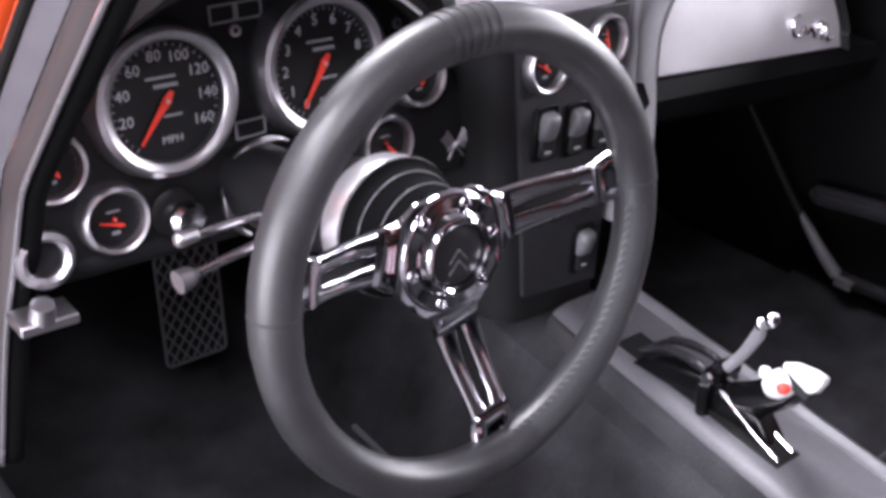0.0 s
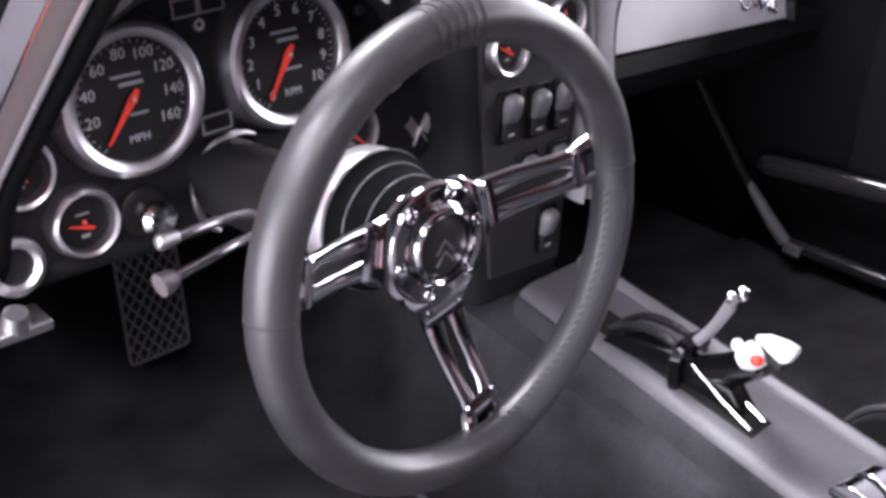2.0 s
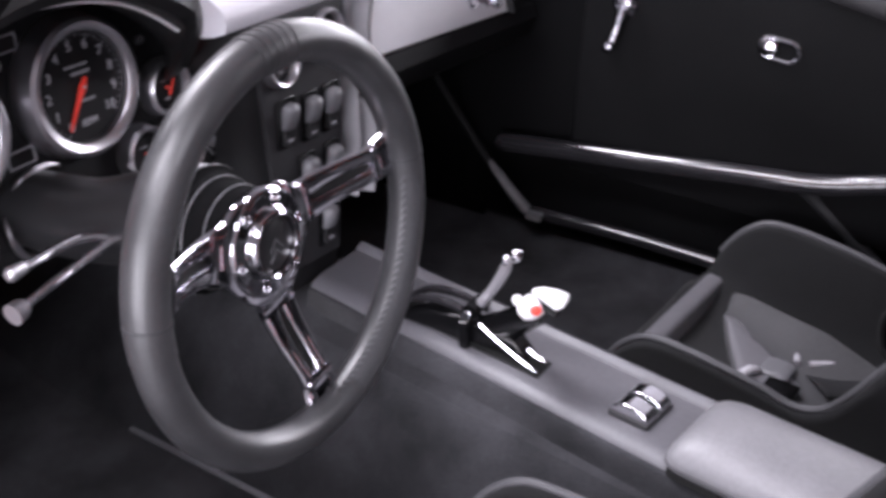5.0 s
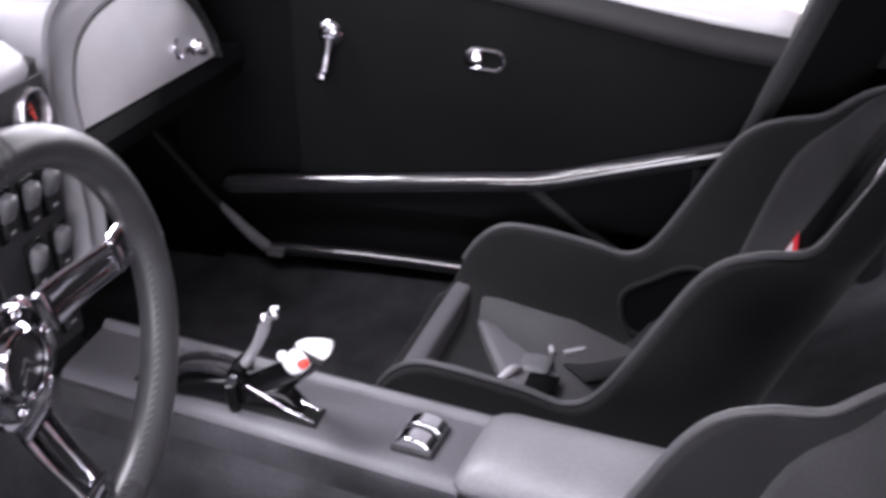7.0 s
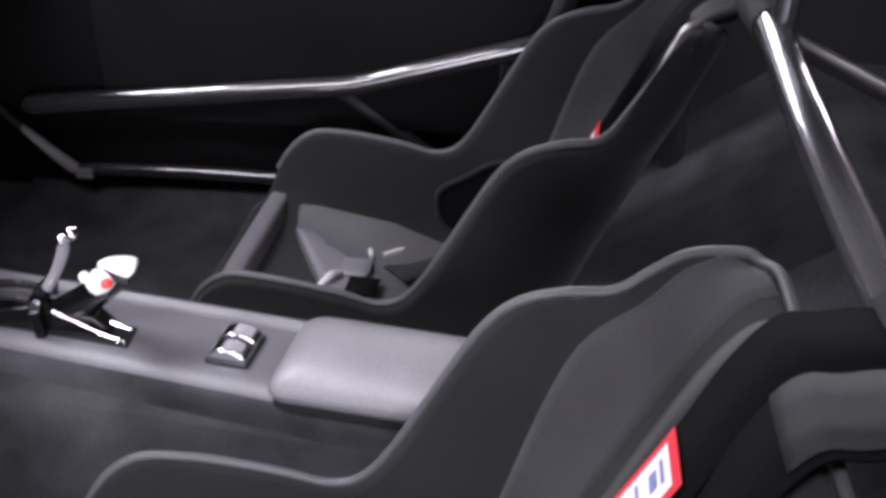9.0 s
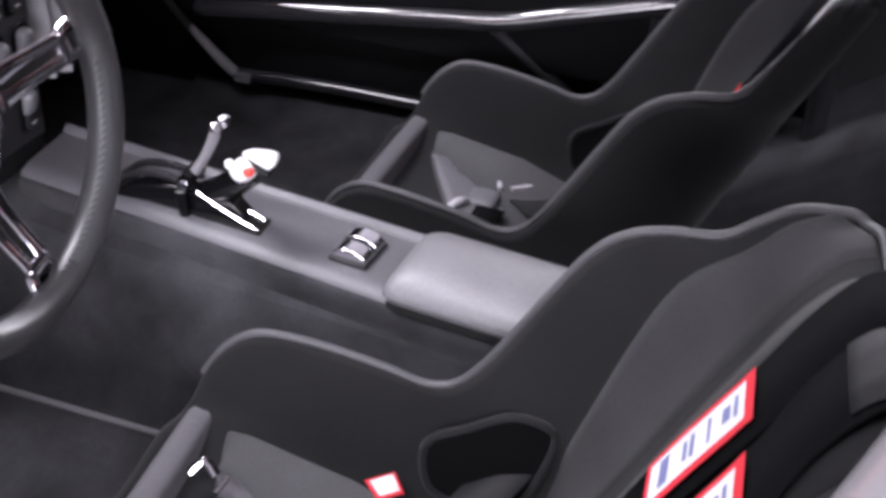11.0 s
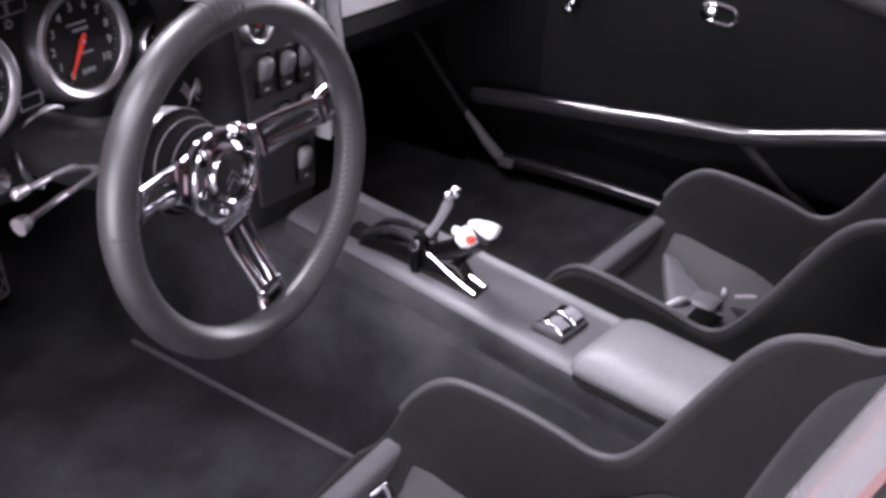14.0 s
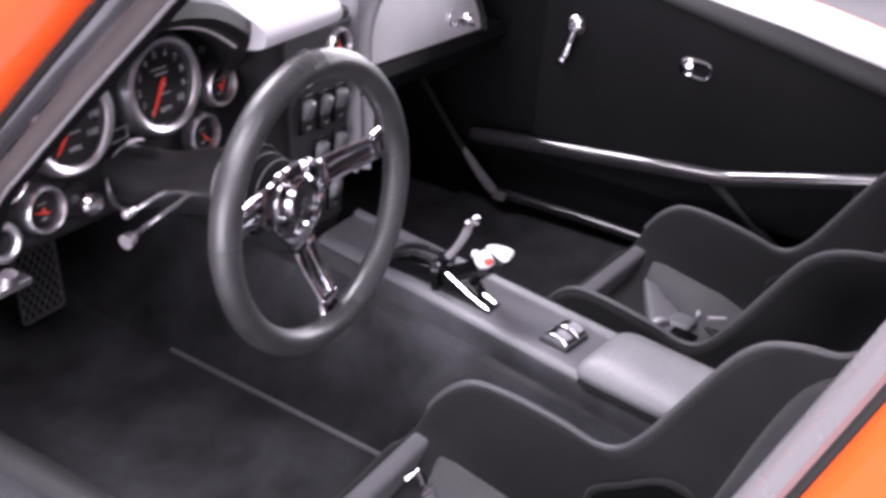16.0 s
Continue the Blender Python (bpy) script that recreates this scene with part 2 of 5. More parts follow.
def rounded(w, h, r, n=5):
    """The outline of a rounded rectangle about the origin."""
    out = []
    for cx, cy, a in ((w / 2 - r, h / 2 - r, 0), (-w / 2 + r, h / 2 - r, 90), (-w / 2 + r, -h / 2 + r, 180), (w / 2 - r, -h / 2 + r, 270)):
        out += [(cx + r * math.cos(math.radians(a + 90 * i / n)), cy + r * math.sin(math.radians(a + 90 * i / n))) for i in range(n + 1)]
    return out


def add_mesh(name, geo, mat, smooth=True, bevel=0.0, solid=0.0, angle=35, out=None):
    me = bpy.data.meshes.new(name)
    me.from_pydata([tuple(v) for v in geo[0]], [], [tuple(f) for f in geo[1]])
    bm = bmesh.new()
    bm.from_mesh(me)
    bmesh.ops.remove_doubles(bm, verts=bm.verts, dist=1e-6)
    bmesh.ops.recalc_face_normals(bm, faces=bm.faces)
    if out is not None and sum((f.normal * f.calc_area() for f in bm.faces), Vector()).dot(Vector(out)) < 0:
        bmesh.ops.reverse_faces(bm, faces=bm.faces)
    bm.to_mesh(me)
    bm.free()
    me.materials.append(MAT[mat])
    if smooth:
        me.polygons.foreach_set("use_smooth", [True] * len(me.polygons))
        me.set_sharp_from_angle(angle=radians(angle))
    ob = new(name, me)
    if solid:
        s = ob.modifiers.new("solid", "SOLIDIFY")
        s.thickness, s.offset = abs(solid), (1 if solid > 0 else -1)
    if bevel:
        b = ob.modifiers.new("bevel", "BEVEL")
        b.width, b.segments, b.limit_method, b.angle_limit = bevel, 3, "ANGLE", radians(40)
    return ob


def thing(name, at, label, category, group="", kind=""):
    """An empty at the base of a thing; its parts are given in the world and hang under it."""
    ob = new(name)
    ob.empty_display_size = 0.02
    ob.matrix_basis = Matrix.Translation(at)
    return tagged(ob, label, category, group, kind)


def part(name, geo, mat, parent, label="", **k):
    ob = add_mesh(name, geo, mat, **k)
    at = Vector((0, 0, 0))
    p = parent
    while p is not None:
        at += p.matrix_basis.translation
        p = p.parent
    ob.parent = parent
    ob.matrix_basis = Matrix.Identity(4)
    ob.data.transform(Matrix.Translation(-at))
    return tagged(ob, label)


def single(name, geo, mat, label, category, group="", kind="", **k):
    """A thing of one mesh, with its origin at its middle."""
    at = sum((Vector(v) for v in geo[0]), Vector()) / len(geo[0])
    ob = add_mesh(name, geo, mat, **k)
    ob.data.transform(Matrix.Translation(-at))
    ob.matrix_basis = Matrix.Translation(at)
    return tagged(ob, label, category, group, kind)


def text_geo(words, size, m, depth=0.0004):
    """Lettering in the built-in font, as a shape."""
    cu = bpy.data.curves.new("lettering", "FONT")
    cu.body, cu.size, cu.align_x, cu.align_y, cu.extrude, cu.resolution_u = words, size, "CENTER", "CENTER", depth, 2
    ob = bpy.data.objects.new("lettering", cu)
    scene.collection.objects.link(ob)
    dg = bpy.context.evaluated_depsgraph_get()
    me = bpy.data.meshes.new_from_object(ob.evaluated_get(dg))
    geo = [tuple(m @ v.co) for v in me.vertices], [tuple(p.vertices) for p in me.polygons]
    bpy.data.objects.remove(ob)
    bpy.data.curves.remove(cu)
    bpy.data.meshes.remove(me)
    return geo


def axes(at, right, up):
    """A pose from a place, the way to the right and the way up; its z looks out of the face."""
    r = Vector(right).normalized()
    n = r.cross(Vector(up)).normalized()
    u = n.cross(r)
    return Matrix.Translation(at) @ Matrix((r, u, n)).transposed().to_4x4()


# ---- the hall round the car ----
single("floor", box(-6, 6, -6, 7, -0.1, 0), "ground", "polished grey concrete hall floor", "floor", kind="structure", smooth=False)
single("ceiling", box(-6, 6, -6, 7, 4.0, 4.1), "ceil", "dark hall ceiling", "ceiling", kind="structure", smooth=False)
walls = (("wall_north", box(-6, 6, 7, 7.1, 0, 4)), ("wall_south", box(-6, 6, -6.1, -6, 0, 4)),
         ("wall_east", joined(box(6, 6.1, -6, -4.6, 0, 4), box(6, 6.1, 3.8, 7, 0, 4), box(6, 6.1, -4.6, 3.8, 0, 2.0), box(6, 6.1, -4.6, 3.8, 3.4, 4))),
         ("wall_west", joined(box(-6.1, -6, -6, -3.6, 0, 4), box(-6.1, -6, 1.6, 7, 0, 4), box(-6.1, -6, -3.6, 1.6, 2.5, 4))))
for wall_name, wall_geo in walls:
    single(wall_name, wall_geo, "wall", "plain grey hall wall", "wall", kind="structure", smooth=False)

# ---- car shell ----
CX = 0.02  # middle of the cabin across


# the passenger door's top roll: lower edge and crest along the car
ROLL_LOW = ((0.42, 0.872), (0.2, 0.867), (0.0, 0.849), (-0.1, 0.832), (-0.28, 0.801), (-0.455, 0.769), (-0.61, 0.752))
ROLL_TOP = ((0.42, 0.910), (0.2, 0.905), (0.0, 0.893), (-0.1, 0.885), (-0.28, 0.868), (-0.43, 0.843), (-0.61, 0.823))


def car_shell():
    car = thing("car_body", (CX, 0, 0), "bright orange sports car body shell with its driver's door open", "car")
    # hood and front fenders: a crowned sheet with raised fender peaks
    rows = []
    for i in range(17):
        y = 0.36 + 1.76 * i / 16
        row = []
        for j in range(29):
            u = -1 + 2 * j / 28
            x = CX + 0.86 * u
            peak = math.exp(-((abs(u) - 0.80) / 0.16) ** 2)
            z = 0.865 + 0.045 * peak - 0.06 * max(0, abs(u) - 0.9) / 0.1 - 0.10 * (i / 16) ** 2 + 0.02 * math.exp(-(u / 0.3) ** 2)
            z -= 0.075 * max(0.0, 1 - max(0.0, abs(u) - 0.55) / 0.12) * max(0.0, min(1.0, (0.62 - y) / 0.12)) if abs(u) < 0.67 else 0
            row.append((x, y, z))
        rows.append(row)
    part("hood", grid(rows), "paint", car, "glossy orange hood and fenders", solid=-0.012)
    for s, name in ((-1, "fender"), (1, "fender")):
        side = [[(CX + s * (0.86 + 0.03 * math.sin(math.pi * k / 6)), y, 0.80 - 0.6 * k / 6) for k in range(7)] for y in (0.62, 0.8, 1.0, 1.5, 2.12)]
        part(name, grid(side), "paint", car, solid=-0.012)
        back = [[(CX + s * (0.80 + 0.07 * math.sin(math.pi * k / 8)), y, 1.02 - 0.75 * k / 8) for k in range(9)] for y in (-0.70, -1.0, -1.5, -2.1)]
        part("rear_quarter", grid(back), "paint", car, solid=-0.012)
    # floor pan, firewall, rear deck and roof
    part("floor_pan", box(-0.66, 0.75, -0.95, 1.05, 0.17, 0.20), "rubber", car, "black steel floor pan")
    part("firewall", box(-0.645, 0.715, 1.02, 1.06, 0.20, 0.82), "vinyl_dark", car, "dark firewall")
    part("inner_quarter", box(0.715, 0.73, -1.28, -0.66, 0.20, 1.05), "headliner", car, "black rear side trim")
    part("inner_quarter", box(-0.745, -0.73, -1.28, -0.70, 0.20, 1.05), "headliner", car, "black rear side trim")
    # passenger side near-black: the footwell's shade is in its colour
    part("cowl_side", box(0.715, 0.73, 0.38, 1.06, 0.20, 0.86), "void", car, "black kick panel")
    part("cowl_side", box(-0.66, -0.645, 0.40, 1.06, 0.20, 0.86), "headliner", car, "black kick panel")
    part("bulkhead", box(-0.73, 0.715, -1.30, -1.26, 0.20, 0.98), "vinyl_dark", car, "dark rear bulkhead")
    roof = [[(CX + 0.50 * u, y, z - 0.035 * u * u) for u in (-1, -0.6, -0.2, 0.2, 0.6, 1)] for y, z in ((-0.12, 1.225), (-0.18, 1.25), (-0.4, 1.275), (-0.8, 1.265), (-1.12, 1.215))]
    part("roof", grid(roof), "paint", car, "orange fastback roof", solid=0.012, out=(0, 0, 1))
    part("headliner", grid([[(x, y, z - 0.012) for x, y, z in row] for row in roof]), "headliner", car, "black headliner", solid=-0.006, out=(0, 0, 1))
    for s in (-1, 1):
        sail = [[(CX + s * (0.70 - 0.20 * k / 5 + 0.02 * math.sin(math.pi * k / 5)), y, 0.90 + (top - 0.90) * k / 5) for k in range(6)] for y, top in ((-0.70, 1.235), (-0.78, 1.23), (-0.86, 1.16), (-0.98, 1.02), (-1.5, 0.96), (-1.9, 0.93))]
        part("sail_panel", grid(sail), "paint", car, "orange roof side behind the door", solid=0.010, out=(s, 0, 0.4))
        part("sail_lining", grid([[(x - s * 0.006, y, z - 0.006) for x, y, z in row] for row in sail]), "headliner", car, "black roof side lining", solid=-0.006, out=(s, 0, 0.4))
    part("rear_deck", loft([[(CX + 0.66 * u, y, z) for y, z in ((-1.75, 0.985), (-2.1, 0.94), (-2.1, 0.90), (-1.75, 0.93))] for u in (-1, -0.5, 0, 0.5, 1)]), "paint", car, bevel=0.008)
    # added out of view, tinted dark so the chrome mirrors less of the hall
    part("rear_window", grid([[(CX + w * u, y, z - 0.03 * u * u) for u in (-1, -0.5, 0, 0.5, 1)] for y, z, w in ((-1.10, 1.214, 0.50), (-1.32, 1.15, 0.53), (-1.55, 1.07, 0.57), (-1.77, 0.985, 0.62))]), "tinted", car, "added rear window, tinted to darken reflections", solid=0.006, out=(0, 0, 1)).visible_shadow = False
    part("rear_shelf", box(-0.66, 0.70, -1.75, -1.28, 0.80, 0.83), "headliner", car, "black carpeted rear shelf")
    # passenger door outer skin and its top
    skin = [(y, z) for y, z in ROLL_TOP] + [(-0.68, 0.822)]
    part("passenger_door", loft([[(0.752, y, z - 0.004), (0.80, y, z - 0.006), (0.84, y, z - 0.026), (0.862, y, z - 0.07), (0.875, y, 0.55), (0.85, y, 0.24), (0.80, y, 0.24), (0.752, y, 0.5)] for y, z in skin]), "paint", car, "orange outer door skin", bevel=0.004)
    for x, name, mat, note in ((0.727, "window_strip", "plate", "bright inner window strip"), (0.746, "window_strip", "plate", "bright outer window strip")):
        part(name, loft([[(x - 0.005, y, z - 0.012), (x - 0.005, y, z + 0.001), (x - 0.003, y, z + 0.003), (x + 0.003, y, z + 0.003), (x + 0.005, y, z + 0.001), (x + 0.005, y, z - 0.012)] for y, z in ROLL_TOP]), mat, car, note)
    part("window_slot", loft([[(0.7325, y, z - 0.014), (0.7325, y, z - 0.002), (0.7405, y, z - 0.002), (0.7405, y, z - 0.014)] for y, z in ROLL_TOP]), "rubber", car, "black window slot seal", smooth=False)
    # driver's side rocker, unseen; blackened so the chrome mirrors no orange
    part("rocker", loft([[(x, y, z) for x, z in ((-0.70, 0.40), (-0.82, 0.38), (-0.84, 0.24), (-0.70, 0.20))] for y in (0.42, 0.0, -0.4, -0.66)]), "vinyl_dark", car, "rocker blackened to keep orange out of reflections", bevel=0.02)
    return car


car_shell()

# carpeted tub: floor, tunnel, sides
def floor_z(y):
    return 0.27 + (0.30 * max(0.0, (y - 0.62)) ** 1.1)


tub = []
for y in [1.0, 0.9, 0.8, 0.7, 0.62, 0.5, 0.35, 0.2, 0.05, -0.1, -0.25, -0.45, -0.65, -0.9, -1.25]:
    zf = floor_z(y) + (0.0 if y > -0.55 else min(0.30, (-0.55 - y) * 1.2))
    sk = 0.14 * (y - 0.25)
    left, right = -0.151 + 0.045 * y, 0.20 + sk * 0.3
    tl, tr = -0.02 + sk, 0.125 + sk
    tub.append([(-0.64, y, 0.46), (-0.628, y, 0.40), (-0.62, y, zf + 0.02), (-0.58, y, zf), (-0.4, y, zf - 0.006), (-0.25, y, zf), (left, y, zf + 0.004), (left + 0.03, y, zf + 0.05),
                (tl - 0.035, y, 0.43), (tl - 0.012, y, 0.463), (tl + 0.03, y, 0.478), (tr - 0.03, y, 0.478), (tr + 0.008, y, 0.463), (tr + 0.03, y, 0.43), (right, y, zf + 0.04), (right + 0.03, y, zf),
                (0.4, y, zf - 0.006), (0.66, y, zf), (0.725, y, zf + 0.02), (0.735, y, 0.40), (0.74, y, 0.50)])
single("carpet", grid(tub), "carpet", "black carpet lining the floor and transmission tunnel", "carpet", kind="structure", solid=-0.012)
single("carpet_binding", tube([(-0.152 + 0.045 * y, y, 0.2765) for y in (0.46, 0.3, 0.15, 0.0, -0.2)], 0.0038, 8), "cove_grey", "thin grey edge binding along the carpet seam", "trim", kind="structure")

# ---- driver's door opening: pillars, sill and seals ----
A_LINE = [(-0.563, -0.062, 1.175), (-0.567, 0.005, 1.10), (-0.569, 0.050, 1.05), (-0.572, 0.096, 1.0), (-0.574, 0.142, 0.95), (-0.576, 0.187, 0.90), (-0.578, 0.236, 0.845), (-0.579, 0.276, 0.80), (-0.577, 0.302, 0.764), (-0.579, 0.322, 0.714), (-0.585, 0.345, 0.644), (-0.589, 0.370, 0.56), (-0.594, 0.39, 0.47)]
pillar = thing("windshield_pillar", (-0.6, 0.35, 0.47), "grey windshield pillar trim with black door seal", "pillar", kind="structure")
part("seal", tube([(x + 0.012, y + 0.007, z) for x, y, z in A_LINE], 0.0110, 12), "void", pillar, "black rubber door seal")
part("trim_face", loft([[(x, y, z), (x - 0.004, y + 0.005, z), (x - 0.0065, y + 0.014, z), (x - 0.0065, y + 0.024, z), (x - 0.003, y + 0.034, z), (x + 0.003, y + 0.038, z), (x + 0.014, y + 0.037, z), (x + 0.014, y + 0.006, z)] for x, y, z in smooth_line(A_LINE, 4)]), "trim", pillar, "grey pillar face")
part("moulding", tube([(x - 0.001, y - 0.0005, z) for x, y, z in A_LINE], 0.0027, 10), "pillar_gloss", pillar, "thin glossy seal retainer")
UPPER = smooth_line(A_LINE[:9], 4)
part("gloss_strip", loft([[(x - 0.003, y + 0.037, z), (x - 0.008, y + 0.043, z), (x - 0.014, y + 0.050, z), (x - 0.018, y + 0.057, z), (x - 0.010, y + 0.060, z), (x + 0.004, y + 0.045, z)] for x, y, z in UPPER]), "gloss_strip", pillar, "polished bright strip beside the trim")
part("outer_seal", tube([(x - 0.0205, y + 0.060, z) for x, y, z in A_LINE[:9]], 0.0048, 10), "rubber", pillar, "black outer seal")
part("outer_skin", loft([[(x - 0.024, y + 0.066, z), (x - 0.030, y + 0.066, z), (x - 0.044, y + 0.078, z), (x - 0.060, y + 0.100, z), (x - 0.078, y + 0.140, z), (x - 0.085, y + 0.20, z), (x - 0.06, y + 0.22, z), (x - 0.018, y + 0.085, z)] for x, y, z in UPPER]), "paint", pillar, "orange outer windshield pillar")

B_LINE = [(-0.670, -0.700, 1.21), (-0.690, -0.678, 1.15), (-0.703, -0.659, 1.10), (-0.717, -0.640, 1.05), (-0.731, -0.621, 1.00), (-0.745, -0.602, 0.95), (-0.758, -0.583, 0.90), (-0.768, -0.566, 0.84), (-0.760, -0.548, 0.62), (-0.740, -0.542, 0.46)]
B_CURVE = smooth_line(B_LINE, 5)
rear_pillar = thing("door_pillar", (-0.72, -0.57, 0.45), "light grey door pillar trim beside the driver's seat", "pillar", kind="structure")
part("trim_face", loft([[(x + 0.036, y - 0.060, z), (x + 0.030, y - 0.034, z), (x + 0.022, y - 0.017, z), (x + 0.013, y - 0.006, z), (x + 0.005, y - 0.001, z), (x - 0.001, y - 0.0005, z), (x - 0.006, y - 0.0020, z), (x - 0.012, y - 0.0065, z), (x - 0.0175, y - 0.0108, z), (x - 0.0190, y - 0.0135, z), (x - 0.0245, y - 0.0175, z), (x - 0.026, y - 0.05, z), (x + 0.01, y - 0.07, z)] for x, y, z in B_CURVE]), "pale_pillar", rear_pillar, "pale grey pillar face with a pressed crease")
# the strip's rose colour stands for orange paint reflected in it
part("edge_strip", loft([[(x - 0.0235, y - 0.0170, z), (x - 0.0255, y - 0.0178, z), (x - 0.0285, y - 0.0205, z), (x - 0.0295, y - 0.026, z), (x - 0.024, y - 0.030, z)] for x, y, z in B_CURVE]), "reflect_trim", rear_pillar, "edge strip coloured like reflected orange paint")
part("seal", tube([(x - 0.0305, y - 0.0245, z) for x, y, z in B_LINE], 0.0042, 10), "rubber", rear_pillar, "black rubber seal")
part("outer_skin", loft([[(x - 0.030, y - 0.034, z), (x - 0.0325, y - 0.0265, z), (x - 0.036, y - 0.0268, z), (x - 0.046, y - 0.032, z), (x - 0.062, y - 0.044, z), (x - 0.085, y - 0.068, z), (x - 0.11, y - 0.12, z), (x - 0.03, y - 0.12, z)] for x, y, z in B_CURVE]), "paint", rear_pillar, "orange outer pillar")
far_pillar = thing("rear_door_pillar", (0.64, -0.56, 0.50), "black padded pillar behind the passenger door", "pillar", kind="structure")
FAR_LINE = smooth_line([(0.636, -0.440, 0.47), (0.633, -0.492, 0.60), (0.632, -0.515, 0.655), (0.631, -0.541, 0.723), (0.630, -0.569, 0.80), (0.622, -0.592, 0.87), (0.60, -0.63, 0.98), (0.55, -0.68, 1.14)], 4)
# lit edge and shaded side of one pillar, told apart by colour
part("edge", loft([[(x + 0.030, y + 0.004, z), (x + 0.012, y + 0.003, z), (x + 0.004, y, z), (x, y - 0.006, z), (x - 0.002, y - 0.014, z), (x - 0.0005, y - 0.024, z), (x + 0.004, y - 0.032, z), (x + 0.030, y - 0.034, z)] for x, y, z in FAR_LINE]), "velour_soft", far_pillar, "rounded pillar edge, paler for the light on it")
part("lining", loft([[(x + 0.006, y - 0.030, z), (x + 0.008, y - 0.05, z), (x + 0.010, y - 0.13, z), (x + 0.04, y - 0.13, z), (x + 0.04, y - 0.030, z)] for x, y, z in FAR_LINE]), "door_vinyl", far_pillar, "pillar side, darker for the shade on it")
single("door_sill", tube([(-0.622, 0.40, 0.455), (-0.625, 0.1, 0.455), (-0.63, -0.2, 0.455), (-0.64, -0.52, 0.46)], 0.024, 16), "vinyl", "black rounded door sill trim", "sill", kind="structure")

# ---- passenger door inside ----
door = thing("door_panel", (0.65, -0.1, 0.40), "black vinyl passenger door panel with chrome crank and pull", "door panel")
def along(table, y):
    """A height read off a table of (y, height) that falls towards the rear."""
    for (a, za), (b, zb) in zip(table, table[1:]):
        if b <= y <= a:
            return za + (zb - za) * (a - y) / (a - b)
    return table[0][1] if y > table[0][0] else table[-1][1]


rows = []
for y in (0.190, 0.185, 0.15, 0.0, -0.1, -0.2, -0.3, -0.4, -0.5, -0.6, -0.72):
    b = 0.006 * math.sin((y + 0.7) * 3)
    lo = along(ROLL_LOW, y)
    rows.append([(0.665, y, 0.452), (0.650 - b, y, 0.462), (0.640 - b, y, 0.60), (0.642 - b, y, lo - 0.075), (0.648, y, lo - 0.018), (0.655, y, lo + 0.002), (0.665, y, lo + 0.006)])
part("panel", grid(rows), "door_vinyl", door, "smooth black vinyl panel", solid=-0.012)
# one padded roll: shaded below and lit on its crest, both by colour
top_rows = []
for y in (0.40, 0.3, 0.2, 0.1, 0.0, -0.1, -0.2, -0.28, -0.37, -0.46, -0.54, -0.605):
    lo, d = along(ROLL_LOW, y), along(ROLL_TOP, y) - along(ROLL_LOW, y)
    top_rows.append([(0.662, y, lo - 0.012), (0.648, y, lo - 0.004), (0.6445, y, lo + 0.08 * d), (0.6455, y, lo + 0.28 * d), (0.652, y, lo + 0.52 * d), (0.663, y, lo + 0.75 * d), (0.679, y, lo + 0.92 * d), (0.70, y, lo + d), (0.722, y, lo + d - 0.001), (0.722, y, lo - 0.012)])
part("top_pad", loft(top_rows), "shaded_roll", door, "padded door top roll, its shade in the colour", angle=60)
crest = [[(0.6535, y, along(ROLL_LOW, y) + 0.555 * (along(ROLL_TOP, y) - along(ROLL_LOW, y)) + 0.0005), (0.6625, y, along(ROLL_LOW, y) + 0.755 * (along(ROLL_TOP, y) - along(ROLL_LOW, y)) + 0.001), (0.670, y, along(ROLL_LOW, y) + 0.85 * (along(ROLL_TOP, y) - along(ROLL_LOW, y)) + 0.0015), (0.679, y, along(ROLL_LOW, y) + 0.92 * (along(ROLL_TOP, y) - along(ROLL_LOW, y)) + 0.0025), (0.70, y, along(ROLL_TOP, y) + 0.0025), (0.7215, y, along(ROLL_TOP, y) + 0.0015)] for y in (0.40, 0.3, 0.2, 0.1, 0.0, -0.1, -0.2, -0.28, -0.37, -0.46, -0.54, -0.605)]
part("crest", grid(crest), "lit_crest", door, "crest of the door top roll, its light in the colour", solid=-0.002, angle=60, out=(0, 0, 1))
part("outer_skin", grid([[(x, y, along(ROLL_TOP, y) - dz) for x, dz in ((0.7225, 0.016), (0.726, 0.004), (0.734, 0.001), (0.748, 0.004), (0.770, 0.022), (0.785, 0.07), (0.79, 0.20), (0.785, 0.40))] for y in (0.40, 0.2, 0.0, -0.2, -0.4, -0.55, -0.66)]), "paint", door, "orange outer skin of the passenger door", solid=-0.003, out=(1, 0, 1))
# added sheet, covers the paler carpet so that this side stays dark
single("sill_dark_sheet", loft([[(0.716, y, 0.300), (0.712, y, 0.34), (0.712, y, 0.44), (0.718, y, 0.455), (0.728, y, 0.455), (0.728, y, 0.300)] for y in (0.420, 0.414, 0.2, 0.0, -0.2, -0.4, -0.60, -0.70)]), "door_vinyl", "added black sheet under the passenger door", "panel", kind="structure")
# near-black so that the shade ahead of the door is in the colour
single("hinge_pillar", loft([[(0.668, y, 0.455), (0.662, y, 0.470), (0.660, y, 0.60), (0.660, y, 0.86), (0.70, y, 0.875), (0.72, y, 0.455)] for y in (0.194, 0.20, 0.30, 0.41, 0.416)]), "void", "hinge pillar ahead of the passenger door, its shade in the near-black colour", "pillar", kind="structure")
